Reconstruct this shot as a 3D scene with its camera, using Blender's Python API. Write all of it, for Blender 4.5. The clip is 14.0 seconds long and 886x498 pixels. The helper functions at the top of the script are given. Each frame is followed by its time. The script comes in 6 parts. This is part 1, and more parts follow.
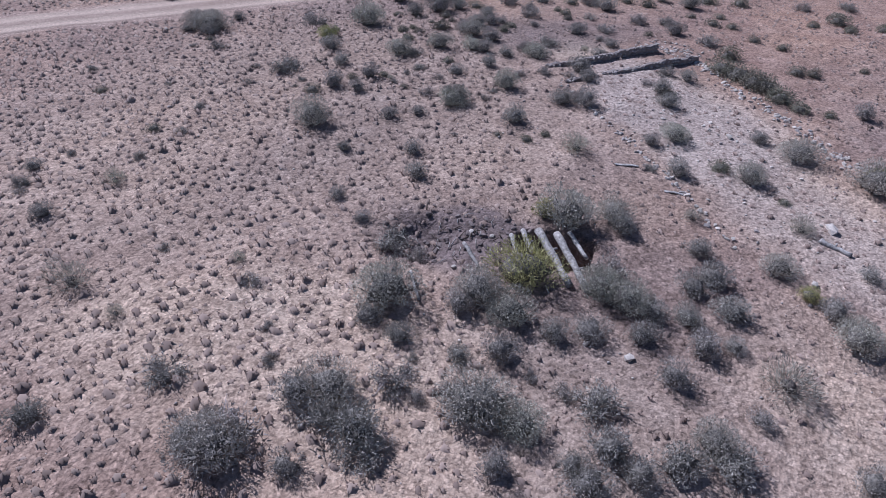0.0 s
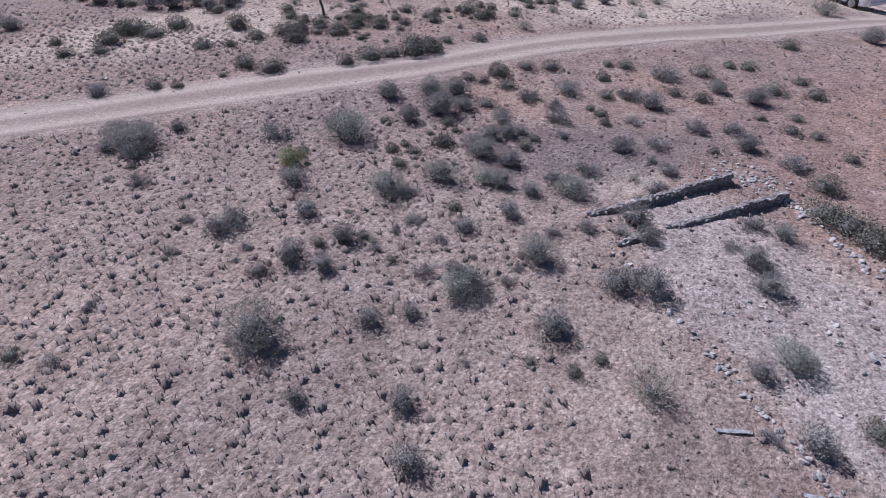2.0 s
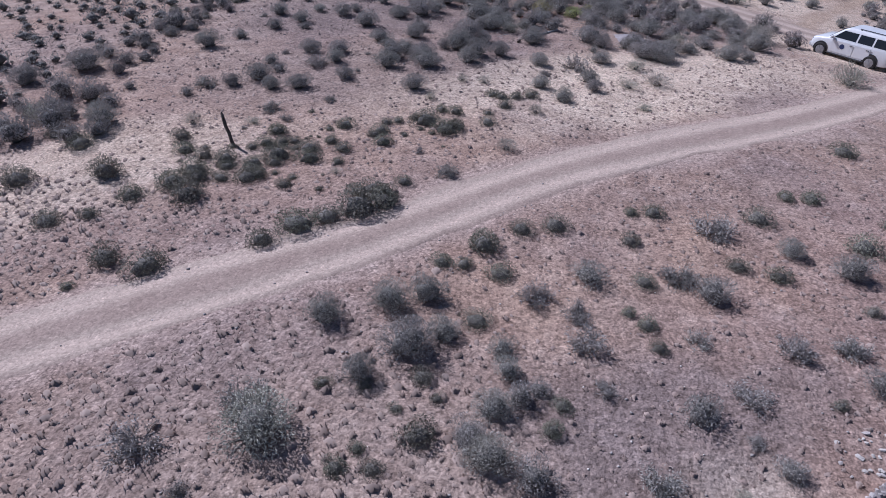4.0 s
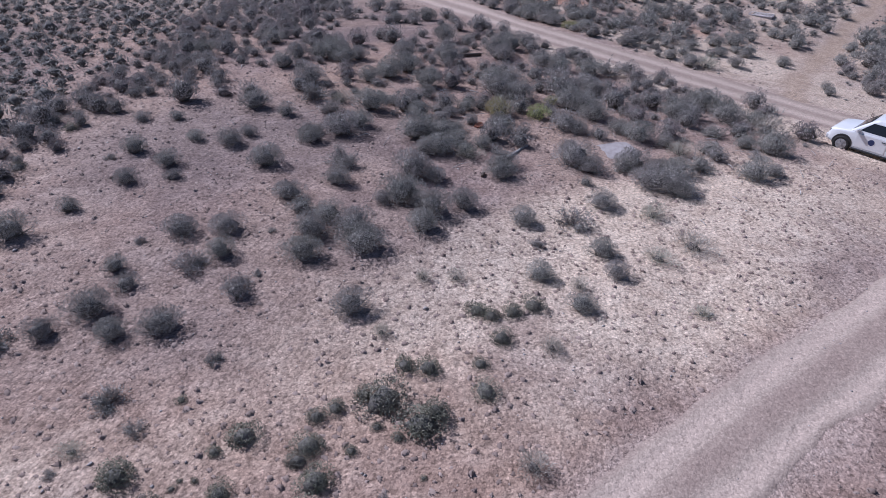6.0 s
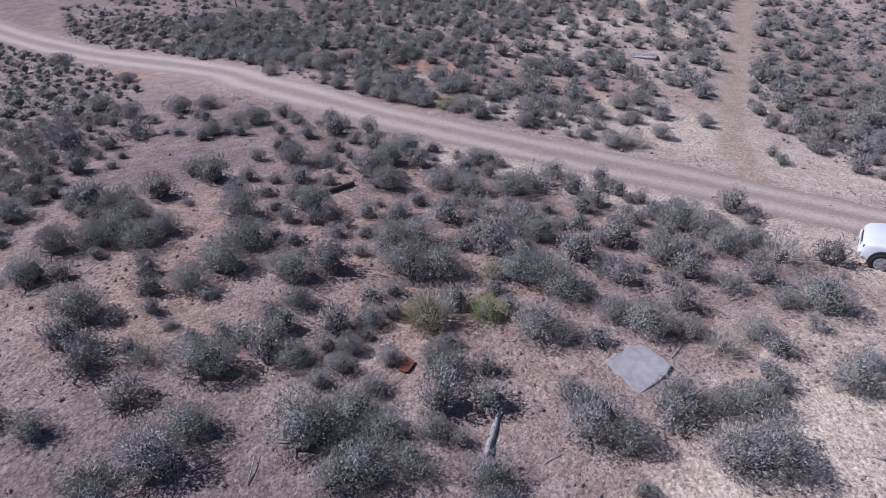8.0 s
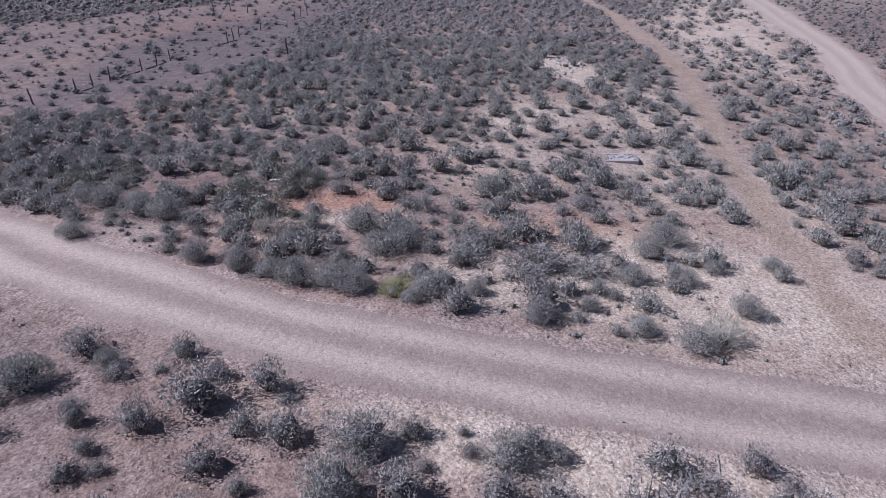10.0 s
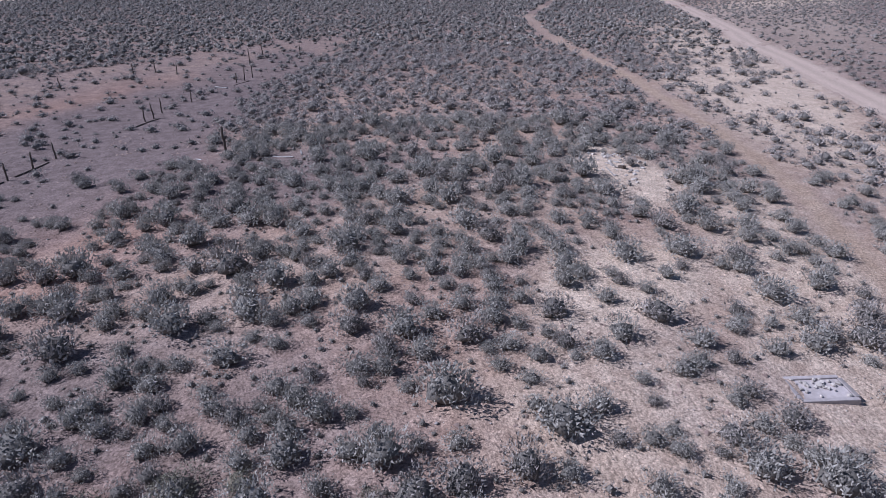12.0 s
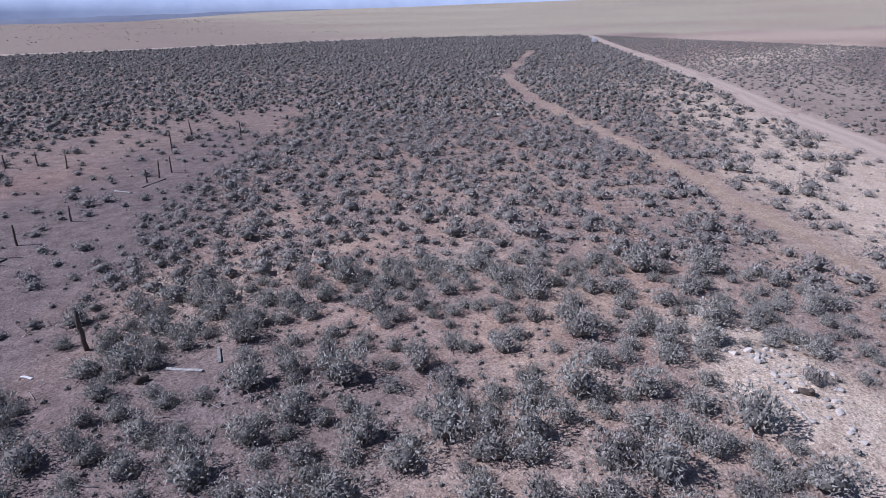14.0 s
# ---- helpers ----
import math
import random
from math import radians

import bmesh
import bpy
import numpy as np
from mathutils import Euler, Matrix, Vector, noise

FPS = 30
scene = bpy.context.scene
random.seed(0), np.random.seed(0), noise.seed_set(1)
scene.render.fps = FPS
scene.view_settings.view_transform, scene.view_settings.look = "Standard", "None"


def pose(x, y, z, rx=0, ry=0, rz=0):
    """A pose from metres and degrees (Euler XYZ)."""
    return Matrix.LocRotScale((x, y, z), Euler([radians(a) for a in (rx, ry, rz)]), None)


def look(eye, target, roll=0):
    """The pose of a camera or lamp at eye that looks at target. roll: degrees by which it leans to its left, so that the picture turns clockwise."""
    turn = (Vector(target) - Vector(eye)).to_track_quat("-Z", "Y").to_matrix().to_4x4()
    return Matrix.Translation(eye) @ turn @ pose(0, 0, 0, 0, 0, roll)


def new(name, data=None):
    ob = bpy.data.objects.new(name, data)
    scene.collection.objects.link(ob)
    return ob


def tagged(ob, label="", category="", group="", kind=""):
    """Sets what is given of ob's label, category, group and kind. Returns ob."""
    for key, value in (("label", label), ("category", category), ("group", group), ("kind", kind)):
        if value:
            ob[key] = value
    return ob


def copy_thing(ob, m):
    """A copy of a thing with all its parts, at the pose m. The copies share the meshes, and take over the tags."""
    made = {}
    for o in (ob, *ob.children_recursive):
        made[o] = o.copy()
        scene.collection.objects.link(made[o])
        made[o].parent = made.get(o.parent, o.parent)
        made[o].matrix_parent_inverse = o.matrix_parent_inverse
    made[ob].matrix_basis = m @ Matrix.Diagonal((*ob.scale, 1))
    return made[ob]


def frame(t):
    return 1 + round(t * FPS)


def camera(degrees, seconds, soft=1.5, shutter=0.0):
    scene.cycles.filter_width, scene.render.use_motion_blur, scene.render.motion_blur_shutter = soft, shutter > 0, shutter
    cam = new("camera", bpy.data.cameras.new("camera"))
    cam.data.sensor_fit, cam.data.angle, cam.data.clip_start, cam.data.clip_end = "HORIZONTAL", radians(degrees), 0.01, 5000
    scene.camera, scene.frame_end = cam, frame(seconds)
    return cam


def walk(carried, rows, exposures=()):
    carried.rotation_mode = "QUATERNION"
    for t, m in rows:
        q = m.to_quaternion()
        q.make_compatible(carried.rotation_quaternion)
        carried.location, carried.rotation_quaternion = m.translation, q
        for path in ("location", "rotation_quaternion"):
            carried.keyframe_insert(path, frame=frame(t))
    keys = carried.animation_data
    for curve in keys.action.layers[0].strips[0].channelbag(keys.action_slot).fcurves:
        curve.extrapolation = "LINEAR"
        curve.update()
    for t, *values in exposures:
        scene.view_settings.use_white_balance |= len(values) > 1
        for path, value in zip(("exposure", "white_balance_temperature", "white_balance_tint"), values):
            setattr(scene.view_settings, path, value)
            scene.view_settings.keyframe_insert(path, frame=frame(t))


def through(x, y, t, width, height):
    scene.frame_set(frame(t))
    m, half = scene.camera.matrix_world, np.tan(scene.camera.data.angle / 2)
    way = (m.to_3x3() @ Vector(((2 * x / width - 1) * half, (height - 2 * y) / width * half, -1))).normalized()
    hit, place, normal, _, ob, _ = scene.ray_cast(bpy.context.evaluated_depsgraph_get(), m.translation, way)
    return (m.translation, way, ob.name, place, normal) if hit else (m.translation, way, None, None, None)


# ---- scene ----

cam = camera(71.1, 14.0, soft=0.8)
PATH = [
    (0, (5.269, 0.462, 11.023), (4.864, 1.987, 9.794), 0.94),
    (0.5, (4.701, 2.333, 11.177), (4.293, 3.864, 9.957), 0.90),
    (1, (4.085, 4.305, 11.306), (3.679, 5.844, 10.094), 1.01),
    (1.5, (3.458, 6.405, 11.429), (3.055, 7.949, 10.224), 1.12),
    (2, (2.838, 8.596, 11.513), (2.436, 10.148, 10.317), 1.10),
    (2.5, (2.052, 10.916, 11.556), (1.669, 12.483, 10.373), 1.34),
    (3, (1.487, 13.336, 11.807), (1.120, 14.909, 10.628), 0.83),
    (3.2, (1.223, 14.345, 11.856), (0.873, 15.926, 10.683), 0.66),
    (3.6, (0.659, 16.403, 12.060), (0.339, 17.993, 10.891), 0.33),
    (4, (-0.033, 18.634, 12.308), (-0.304, 20.237, 11.143), 0.10),
    (4.4, (-0.775, 21.006, 12.570), (-0.987, 22.620, 11.409), -0.03),
    (4.8, (-1.485, 23.485, 12.817), (-1.638, 25.109, 11.660), -0.07),
    (5.3, (-2.209, 26.686, 13.057), (-2.299, 28.320, 11.908), -0.02),
    (5.5, (-2.469, 27.977, 13.124), (-2.543, 29.615, 11.979), 0.10),
    (6, (-3.029, 31.218, 13.316), (-3.046, 32.863, 12.179), 0.13),
    (6.5, (-3.504, 34.704, 13.382), (-3.432, 36.355, 12.255), 0.01),
    (7, (-3.791, 38.399, 13.300), (-3.604, 40.050, 12.186), -0.49),
    (7.5, (-3.968, 42.176, 13.336), (-3.642, 43.812, 12.232), -1.01),
    (8, (-3.921, 46.092, 13.372), (-3.468, 47.704, 12.278), -1.58),
    (8.2, (-3.850, 47.656, 13.381), (-3.350, 49.258, 12.292), -1.75),
    (8.6, (-3.675, 50.895, 13.206), (-3.078, 52.475, 12.135), -1.88),
    (9, (-3.289, 54.314, 12.755), (-2.598, 55.878, 11.717), -1.57),
    (9.4, (-2.696, 57.860, 12.217), (-1.922, 59.411, 11.220), -1.03),
    (9.8, (-1.905, 61.481, 11.783), (-1.064, 63.021, 10.823), -0.49),
    (10.3, (-0.646, 66.033, 11.675), (0.248, 67.562, 10.746), -0.12),
    (10.5, (-0.122, 67.850, 11.753), (0.786, 69.373, 10.828), -0.11),
    (11, (1.322, 72.383, 12.018), (2.260, 73.898, 11.110), -0.01),
    (11.5, (3.004, 76.890, 12.195), (3.975, 78.398, 11.309), 0.01),
    (12, (4.968, 81.403, 12.191), (5.981, 82.898, 11.332), -0.14),
    (12.5, (6.975, 85.970, 12.267), (8.038, 87.445, 11.434), -0.33),
    (13, (9.124, 90.407, 12.401), (10.222, 91.869, 11.591), -0.36),
    (13.5, (11.411, 94.848, 12.484), (12.538, 96.308, 11.709), -0.19),
    (14, (13.896, 99.112, 12.495), (15.049, 100.575, 11.768), -0.01),
]

walk(cam, [(t, look(eye, target, roll)) for t, eye, target, roll in PATH], exposures=[(0.0, 0.02, 5320, 22), (14.0, 0.02, 5320, 22)])

# ---- daylight: clear sky, high sun ----
SUN_AZ, SUN_EL = radians(146), radians(42)      # towards the sun, from +x counter-clockwise
sun_dir = Vector((math.cos(SUN_AZ) * math.cos(SUN_EL), math.sin(SUN_AZ) * math.cos(SUN_EL), math.sin(SUN_EL)))
world = bpy.data.worlds.new("world")
scene.world = world
world.use_nodes = True
wn = world.node_tree.nodes
sky = wn.new("ShaderNodeTexSky")
sky.sky_type, sky.sun_disc = "NISHITA", False
sky.sun_elevation, sky.sun_rotation = SUN_EL, math.pi / 2 - SUN_AZ
sky.altitude, sky.dust_density = 1500, 0.4
wn["Background"].inputs["Strength"].default_value = 0.05
world.node_tree.links.new(sky.outputs[0], wn["Background"].inputs[0])
sun = new("sun", bpy.data.lights.new("sun", "SUN"))
sun.data.energy, sun.data.angle, sun.data.color = 4.6, radians(0.53), (1.0, 0.95, 0.89)
sun.matrix_world = look(sun_dir * 100, (0, 0, 0))

# ---- shape tools ----
HILLS = np.array([-0.161, 0.048, -0.154, -0.305, -0.081, 0.070, 1.038, 0.618, -0.269, -0.102, 0.558, 0.192, 0.345, 0.705, 0.311, 1.127, 0.172, 0.025, 0.729, 0.300, 0.371, 1.246, 0.087, -1.863, -0.989, -0.289, 0.042, -0.056, -0.032, -0.501, -0.247, -0.766, 0.079, 1.808, -0.683, 0.168, 0.165, -0.713, -0.702, 0.405])
HILL_AT = np.array([(x, y) for y in range(-10, 131, 20) for x in range(-30, 51, 20)], float)


def rise(x, y):
    """Height of the smooth lie of the land."""
    x, y = np.asarray(x, float), np.asarray(y, float)
    out = np.zeros(np.broadcast(x, y).shape)
    for (a, b), c in zip(HILL_AT, HILLS):
        out = out + c * np.exp(-((x - a) ** 2 + (y - b) ** 2) / 722.0)
    return out


TABLES = {}


def vnoise(x, y, size, seed):
    """Smooth value noise, 0 to 1, with cells of the given size."""
    if seed not in TABLES:
        TABLES[seed] = np.random.RandomState(seed).rand(256, 256)
    tab = TABLES[seed]
    u, v = np.asarray(x, float) / size + 1000.3, np.asarray(y, float) / size + 1000.7
    i, j = np.floor(u).astype(int), np.floor(v).astype(int)
    a, b = u - i, v - j
    a, b = a * a * (3 - 2 * a), b * b * (3 - 2 * b)
    i0, j0, i1, j1 = i % 256, j % 256, (i + 1) % 256, (j + 1) % 256
    return (tab[i0, j0] * (1 - a) + tab[i1, j0] * a) * (1 - b) + (tab[i0, j1] * (1 - a) + tab[i1, j1] * a) * b


def bumpy(x, y, size, seed):
    return 0.55 * vnoise(x, y, size, seed) + 0.3 * vnoise(x, y, size / 2.3, seed + 1) + 0.15 * vnoise(x, y, size / 5.1, seed + 2)


def ease(v, a, b):
    k = np.clip((np.asarray(v, float) - a) / (b - a), 0, 1)
    return k * k * (3 - 2 * k)


def smooth_line(points, step):
    """A dense Catmull-Rom line through points."""
    p = np.array([2 * np.array(points[0]) - np.array(points[1]), *points, 2 * np.array(points[-1]) - np.array(points[-2])], float)
    out = []
    for k in range(1, len(p) - 2):
        n = max(2, int(np.linalg.norm(p[k + 1] - p[k]) / step))
        for s in np.arange(n) / n:
            out.append(0.5 * (2 * p[k] + (p[k + 1] - p[k - 1]) * s + (2 * p[k - 1] - 5 * p[k] + 4 * p[k + 1] - p[k + 2]) * s ** 2
                              + (3 * p[k] - p[k - 1] - 3 * p[k + 1] + p[k + 2]) * s ** 3))
    out.append(p[-2])
    return np.array(out)


def line_gap(x, y, a, b):
    d = b - a
    k = np.clip(((x - a[0]) * d[0] + (y - a[1]) * d[1]) / max(d @ d, 1e-9), 0, 1)
    return np.hypot(x - a[0] - k * d[0], y - a[1] - k * d[1])


RASTER = {}
RX, RY, RSTEP, REACH = -80.0, -10.0, 0.5, 7.0


def away(x, y, line):
    """Distance from a line, up to 7 m: read from a grid made once for each line, worked out anew beyond the grid."""
    x, y = np.asarray(x, float), np.asarray(y, float)
    key = (len(line), float(line[0][0]), float(line[-1][1]))
    nx, ny = 641, 701
    if key not in RASTER:
        grid = np.full((ny, nx), REACH)
        for a, b in zip(line[:-1], line[1:]):
            i0, i1 = int((min(a[0], b[0]) - REACH - RX) / RSTEP), int((max(a[0], b[0]) + REACH - RX) / RSTEP) + 2
            j0, j1 = int((min(a[1], b[1]) - REACH - RY) / RSTEP), int((max(a[1], b[1]) + REACH - RY) / RSTEP) + 2
            i0, j0, i1, j1 = max(i0, 0), max(j0, 0), min(i1, nx), min(j1, ny)
            if i1 > i0 and j1 > j0:
                gx, gy = np.meshgrid(RX + RSTEP * np.arange(i0, i1), RY + RSTEP * np.arange(j0, j1))
                grid[j0:j1, i0:i1] = np.minimum(grid[j0:j1, i0:i1], line_gap(gx, gy, a, b))
        RASTER[key] = grid
    grid = RASTER[key]
    u, v = (x - RX) / RSTEP, (y - RY) / RSTEP
    inside = (u >= 0) & (v >= 0) & (u < nx - 1) & (v < ny - 1)
    uu, vv = np.where(inside, u, 0), np.where(inside, v, 0)
    i, j = uu.astype(int), vv.astype(int)
    p, q = uu - i, vv - j
    out = (grid[j, i] * (1 - p) + grid[j, i + 1] * p) * (1 - q) + (grid[j + 1, i] * (1 - p) + grid[j + 1, i + 1] * p) * q
    if not inside.all():
        ox, oy = x[~inside], y[~inside]
        far = np.full(ox.shape, 1e9)
        for a, b in zip(line[:-1:3], [*line[3::3], line[-1]]):
            far = np.minimum(far, line_gap(ox, oy, a, b))
        out[~inside] = far
    return out


def blob(x, y, cx, cy, rx, ry, turn=0.0, soft=0.35, seed=5):
    """A patch with a ragged edge: 1 inside, 0 outside."""
    c, s = math.cos(radians(turn)), math.sin(radians(turn))
    u, v = ((x - cx) * c + (y - cy) * s) / rx, (-(x - cx) * s + (y - cy) * c) / ry
    d = np.sqrt(u * u + v * v) + 0.7 * (bumpy(x, y, min(rx, ry) * 0.9, seed) - 0.5)
    return 1 - ease(d, 1 - soft, 1 + soft)


def solid(name, verts, faces, material, parent=None, label="", smooth=False):
    """A mesh object from arrays."""
    me = bpy.data.meshes.new(name)
    if isinstance(verts, np.ndarray) and isinstance(faces, np.ndarray):
        n, k = faces.shape
        me.vertices.add(len(verts))
        me.vertices.foreach_set("co", verts.astype(np.float32).ravel())
        me.loops.add(n * k)
        me.loops.foreach_set("vertex_index", faces.astype(np.int32).ravel())
        me.polygons.add(n)
        me.polygons.foreach_set("loop_start", np.arange(0, n * k, k, dtype=np.int32))
        me.update(calc_edges=True)
    else:
        me.from_pydata([tuple(v) for v in verts], [], [tuple(f) for f in faces])
        me.update()
    if smooth:
        me.polygons.foreach_set("use_smooth", [True] * len(me.polygons))
    me.materials.append(material)
    ob = new(name, me)
    if parent is not None:
        ob.parent = parent
    if label:
        tagged(ob, label)
    return ob


def part(name, bm, material, parent, label="", smooth=False):
    """A bmesh as one mesh object under a thing or part."""
    me = bpy.data.meshes.new(name)
    if smooth:
        for f in bm.faces:
            f.smooth = True
    bm.to_mesh(me)
    bm.free()
    me.materials.append(material)
    ob = new(name, me)
    if parent is not None:
        ob.parent = parent
    if label:
        tagged(ob, label)
    return ob


def box_bm(sx, sy, sz, at=(0, 0, 0), bevel=0.0, segments=2):
    bm = bmesh.new()
    bmesh.ops.create_cube(bm, size=1, matrix=Matrix.Translation(at) @ Matrix.Diagonal((sx, sy, sz, 1)))
    if bevel:
        bmesh.ops.bevel(bm, geom=bm.edges[:], offset=bevel, segments=segments, affect="EDGES", profile=0.6)
    return bm


def tube(points, radii, sides=6):
    """Vertices and triangles of a tapered tube with closed ends."""
    pts = np.array(points, float)
    n = len(pts)
    verts, faces = [], []
    for k in range(n):
        d = pts[min(k + 1, n - 1)] - pts[max(k - 1, 0)]
        d = d / max(np.linalg.norm(d), 1e-9)
        a = np.cross(d, (0.3, 0.9, 0.2) if abs(d[2]) > 0.8 else (0, 0, 1))
        a /= np.linalg.norm(a)
        b = np.cross(d, a)
        for s in range(sides):
            w = 2 * math.pi * s / sides
            verts.append(pts[k] + radii[k] * (math.cos(w) * a + math.sin(w) * b))
    for k in range(n - 1):
        for s in range(sides):
            i, j = k * sides + s, k * sides + (s + 1) % sides
            faces += [(i, j, j + sides), (i, j + sides, i + sides)]
    for s in range(1, sides - 1):
        faces += [(0, s + 1, s), ((n - 1) * sides, (n - 1) * sides + s, (n - 1) * sides + s + 1)]
    return np.array(verts), np.array(faces)


def joined(pieces):
    vs, fs, n = [], [], 0
    for v, f in pieces:
        vs.append(v)
        fs.append(f + n)
        n += len(v)
    return np.concatenate(vs), np.concatenate(fs)


def spread_copies(kinds, xs, ys, zs, sizes, heights, rng):
    """Many turned copies of small meshes (vertices, triangles) as one pair of arrays."""
    vs, fs, n = [], [], 0
    pick = rng.randint(0, len(kinds), len(xs))
    turn = rng.rand(len(xs)) * 2 * math.pi
    for k, (v, f) in enumerate(kinds):
        at = np.where(pick == k)[0]
        if not len(at):
            continue
        c, s = np.cos(turn[at])[:, None], np.sin(turn[at])[:, None]
        x = (v[None, :, 0] * c - v[None, :, 1] * s) * sizes[at][:, None] + xs[at][:, None]
        y = (v[None, :, 0] * s + v[None, :, 1] * c) * sizes[at][:, None] + ys[at][:, None]
        z = v[None, :, 2] * heights[at][:, None] + zs[at][:, None]
        vs.append(np.stack([x, y, z], -1).reshape(-1, 3))
        fs.append((f[None] + (np.arange(len(at)) * len(v))[:, None, None] + n).reshape(-1, 3))
        n += len(at) * len(v)
    return np.concatenate(vs), np.concatenate(fs)

# ---- materials ----
def material(name):
    m = bpy.data.materials.new(name)
    m.use_nodes = True
    return m, m.node_tree.nodes, m.node_tree.links, m.node_tree.nodes["Principled BSDF"]


def ramp(nodes, stops):
    r = nodes.new("ShaderNodeValToRGB")
    while len(r.color_ramp.elements) < len(stops):
        r.color_ramp.elements.new(0.5)
    for e, (p, c) in zip(r.color_ramp.elements, stops):
        e.position, e.color = p, (*c, 1)
    return r


def mix(nodes, links, fac, a, b, mode="MIX"):
    n = nodes.new("ShaderNodeMix")
    n.data_type, n.blend_type = "RGBA", mode
    for sock, v in ((n.inputs[0], fac), (n.inputs[6], a), (n.inputs[7], b)):
        if isinstance(v, bpy.types.NodeSocket):
            links.new(v, sock)
        elif isinstance(v, tuple):
            sock.default_value = (*v, 1)
        else:
            sock.default_value = v
    return n.outputs[2]


def tex(nodes, links, kind, scale, coord, detail=4.0, rough=0.6):
    n = nodes.new(kind)
    n.inputs["Scale"].default_value = scale
    if kind == "ShaderNodeTexNoise":
        n.inputs["Detail"].default_value, n.inputs["Roughness"].default_value = detail, rough
    links.new(coord, n.inputs["Vector"])
    return n


def plain_material(name, a, b, scale, rough=0.85, metal=0.0, bump=0.3, bump_scale=None, random_amount=0.25):
    """Two tones mixed by noise, with a fine relief, and a slight difference from object to object."""
    m, nodes, links, p = material(name)
    coord = nodes.new("ShaderNodeTexCoord").outputs["Object"]
    n1 = tex(nodes, links, "ShaderNodeTexNoise", scale, coord, 5)
    c = ramp(nodes, [(0.3, a), (0.7, b)])
    links.new(n1.outputs[0], c.inputs[0])
    info = nodes.new("ShaderNodeObjectInfo")
    v = nodes.new("ShaderNodeMapRange")
    v.inputs[3].default_value, v.inputs[4].default_value = 1 - random_amount, 1 + random_amount
    links.new(info.outputs["Random"], v.inputs[0])
    hsv = nodes.new("ShaderNodeHueSaturation")
    links.new(v.outputs[0], hsv.inputs["Value"])
    links.new(c.outputs[0], hsv.inputs["Color"])
    links.new(hsv.outputs[0], p.inputs["Base Color"])
    p.inputs["Roughness"].default_value, p.inputs["Metallic"].default_value = rough, metal
    if bump:
        n2 = tex(nodes, links, "ShaderNodeTexNoise", bump_scale or scale * 4, coord, 6)
        bn = nodes.new("ShaderNodeBump")
        bn.inputs["Strength"].default_value, bn.inputs["Distance"].default_value = bump, 0.02
        links.new(n2.outputs[0], bn.inputs["Height"])
        links.new(bn.outputs[0], p.inputs["Normal"])
    return m


def leaf_material(name, dark, light, rough=0.8, through=0.12):
    """Foliage: tones that differ from leaf to leaf and from plant to plant."""
    m, nodes, links, p = material(name)
    geo = nodes.new("ShaderNodeNewGeometry")
    c = ramp(nodes, [(0.0, dark), (1.0, light)])
    links.new(geo.outputs["Random Per Island"], c.inputs[0])
    coord = nodes.new("ShaderNodeNewGeometry").outputs["Position"]
    n1 = tex(nodes, links, "ShaderNodeTexNoise", 0.9, coord, 2)
    v = nodes.new("ShaderNodeMapRange")
    v.inputs[1].default_value, v.inputs[2].default_value = 0.3, 0.7
    v.inputs[3].default_value, v.inputs[4].default_value = 0.78, 1.22
    links.new(n1.outputs[0], v.inputs[0])
    info = nodes.new("ShaderNodeObjectInfo")
    hsv = nodes.new("ShaderNodeHueSaturation")
    h = nodes.new("ShaderNodeMapRange")
    h.inputs[3].default_value, h.inputs[4].default_value = 0.475, 0.525
    links.new(info.outputs["Random"], h.inputs[0])
    links.new(h.outputs[0], hsv.inputs["Hue"])
    links.new(v.outputs[0], hsv.inputs["Value"])
    links.new(c.outputs[0], hsv.inputs["Color"])
    links.new(hsv.outputs[0], p.inputs["Base Color"])
    p.inputs["Roughness"].default_value = rough
    p.inputs["Specular IOR Level"].default_value = 0.2
    thin = nodes.new("ShaderNodeBsdfTranslucent")
    both = nodes.new("ShaderNodeMixShader")
    both.inputs[0].default_value = through
    links.new(hsv.outputs[0], thin.inputs["Color"])
    links.new(p.outputs[0], both.inputs[1])
    links.new(thin.outputs[0], both.inputs[2])
    links.new(both.outputs[0], nodes["Material Output"].inputs["Surface"])
    return m


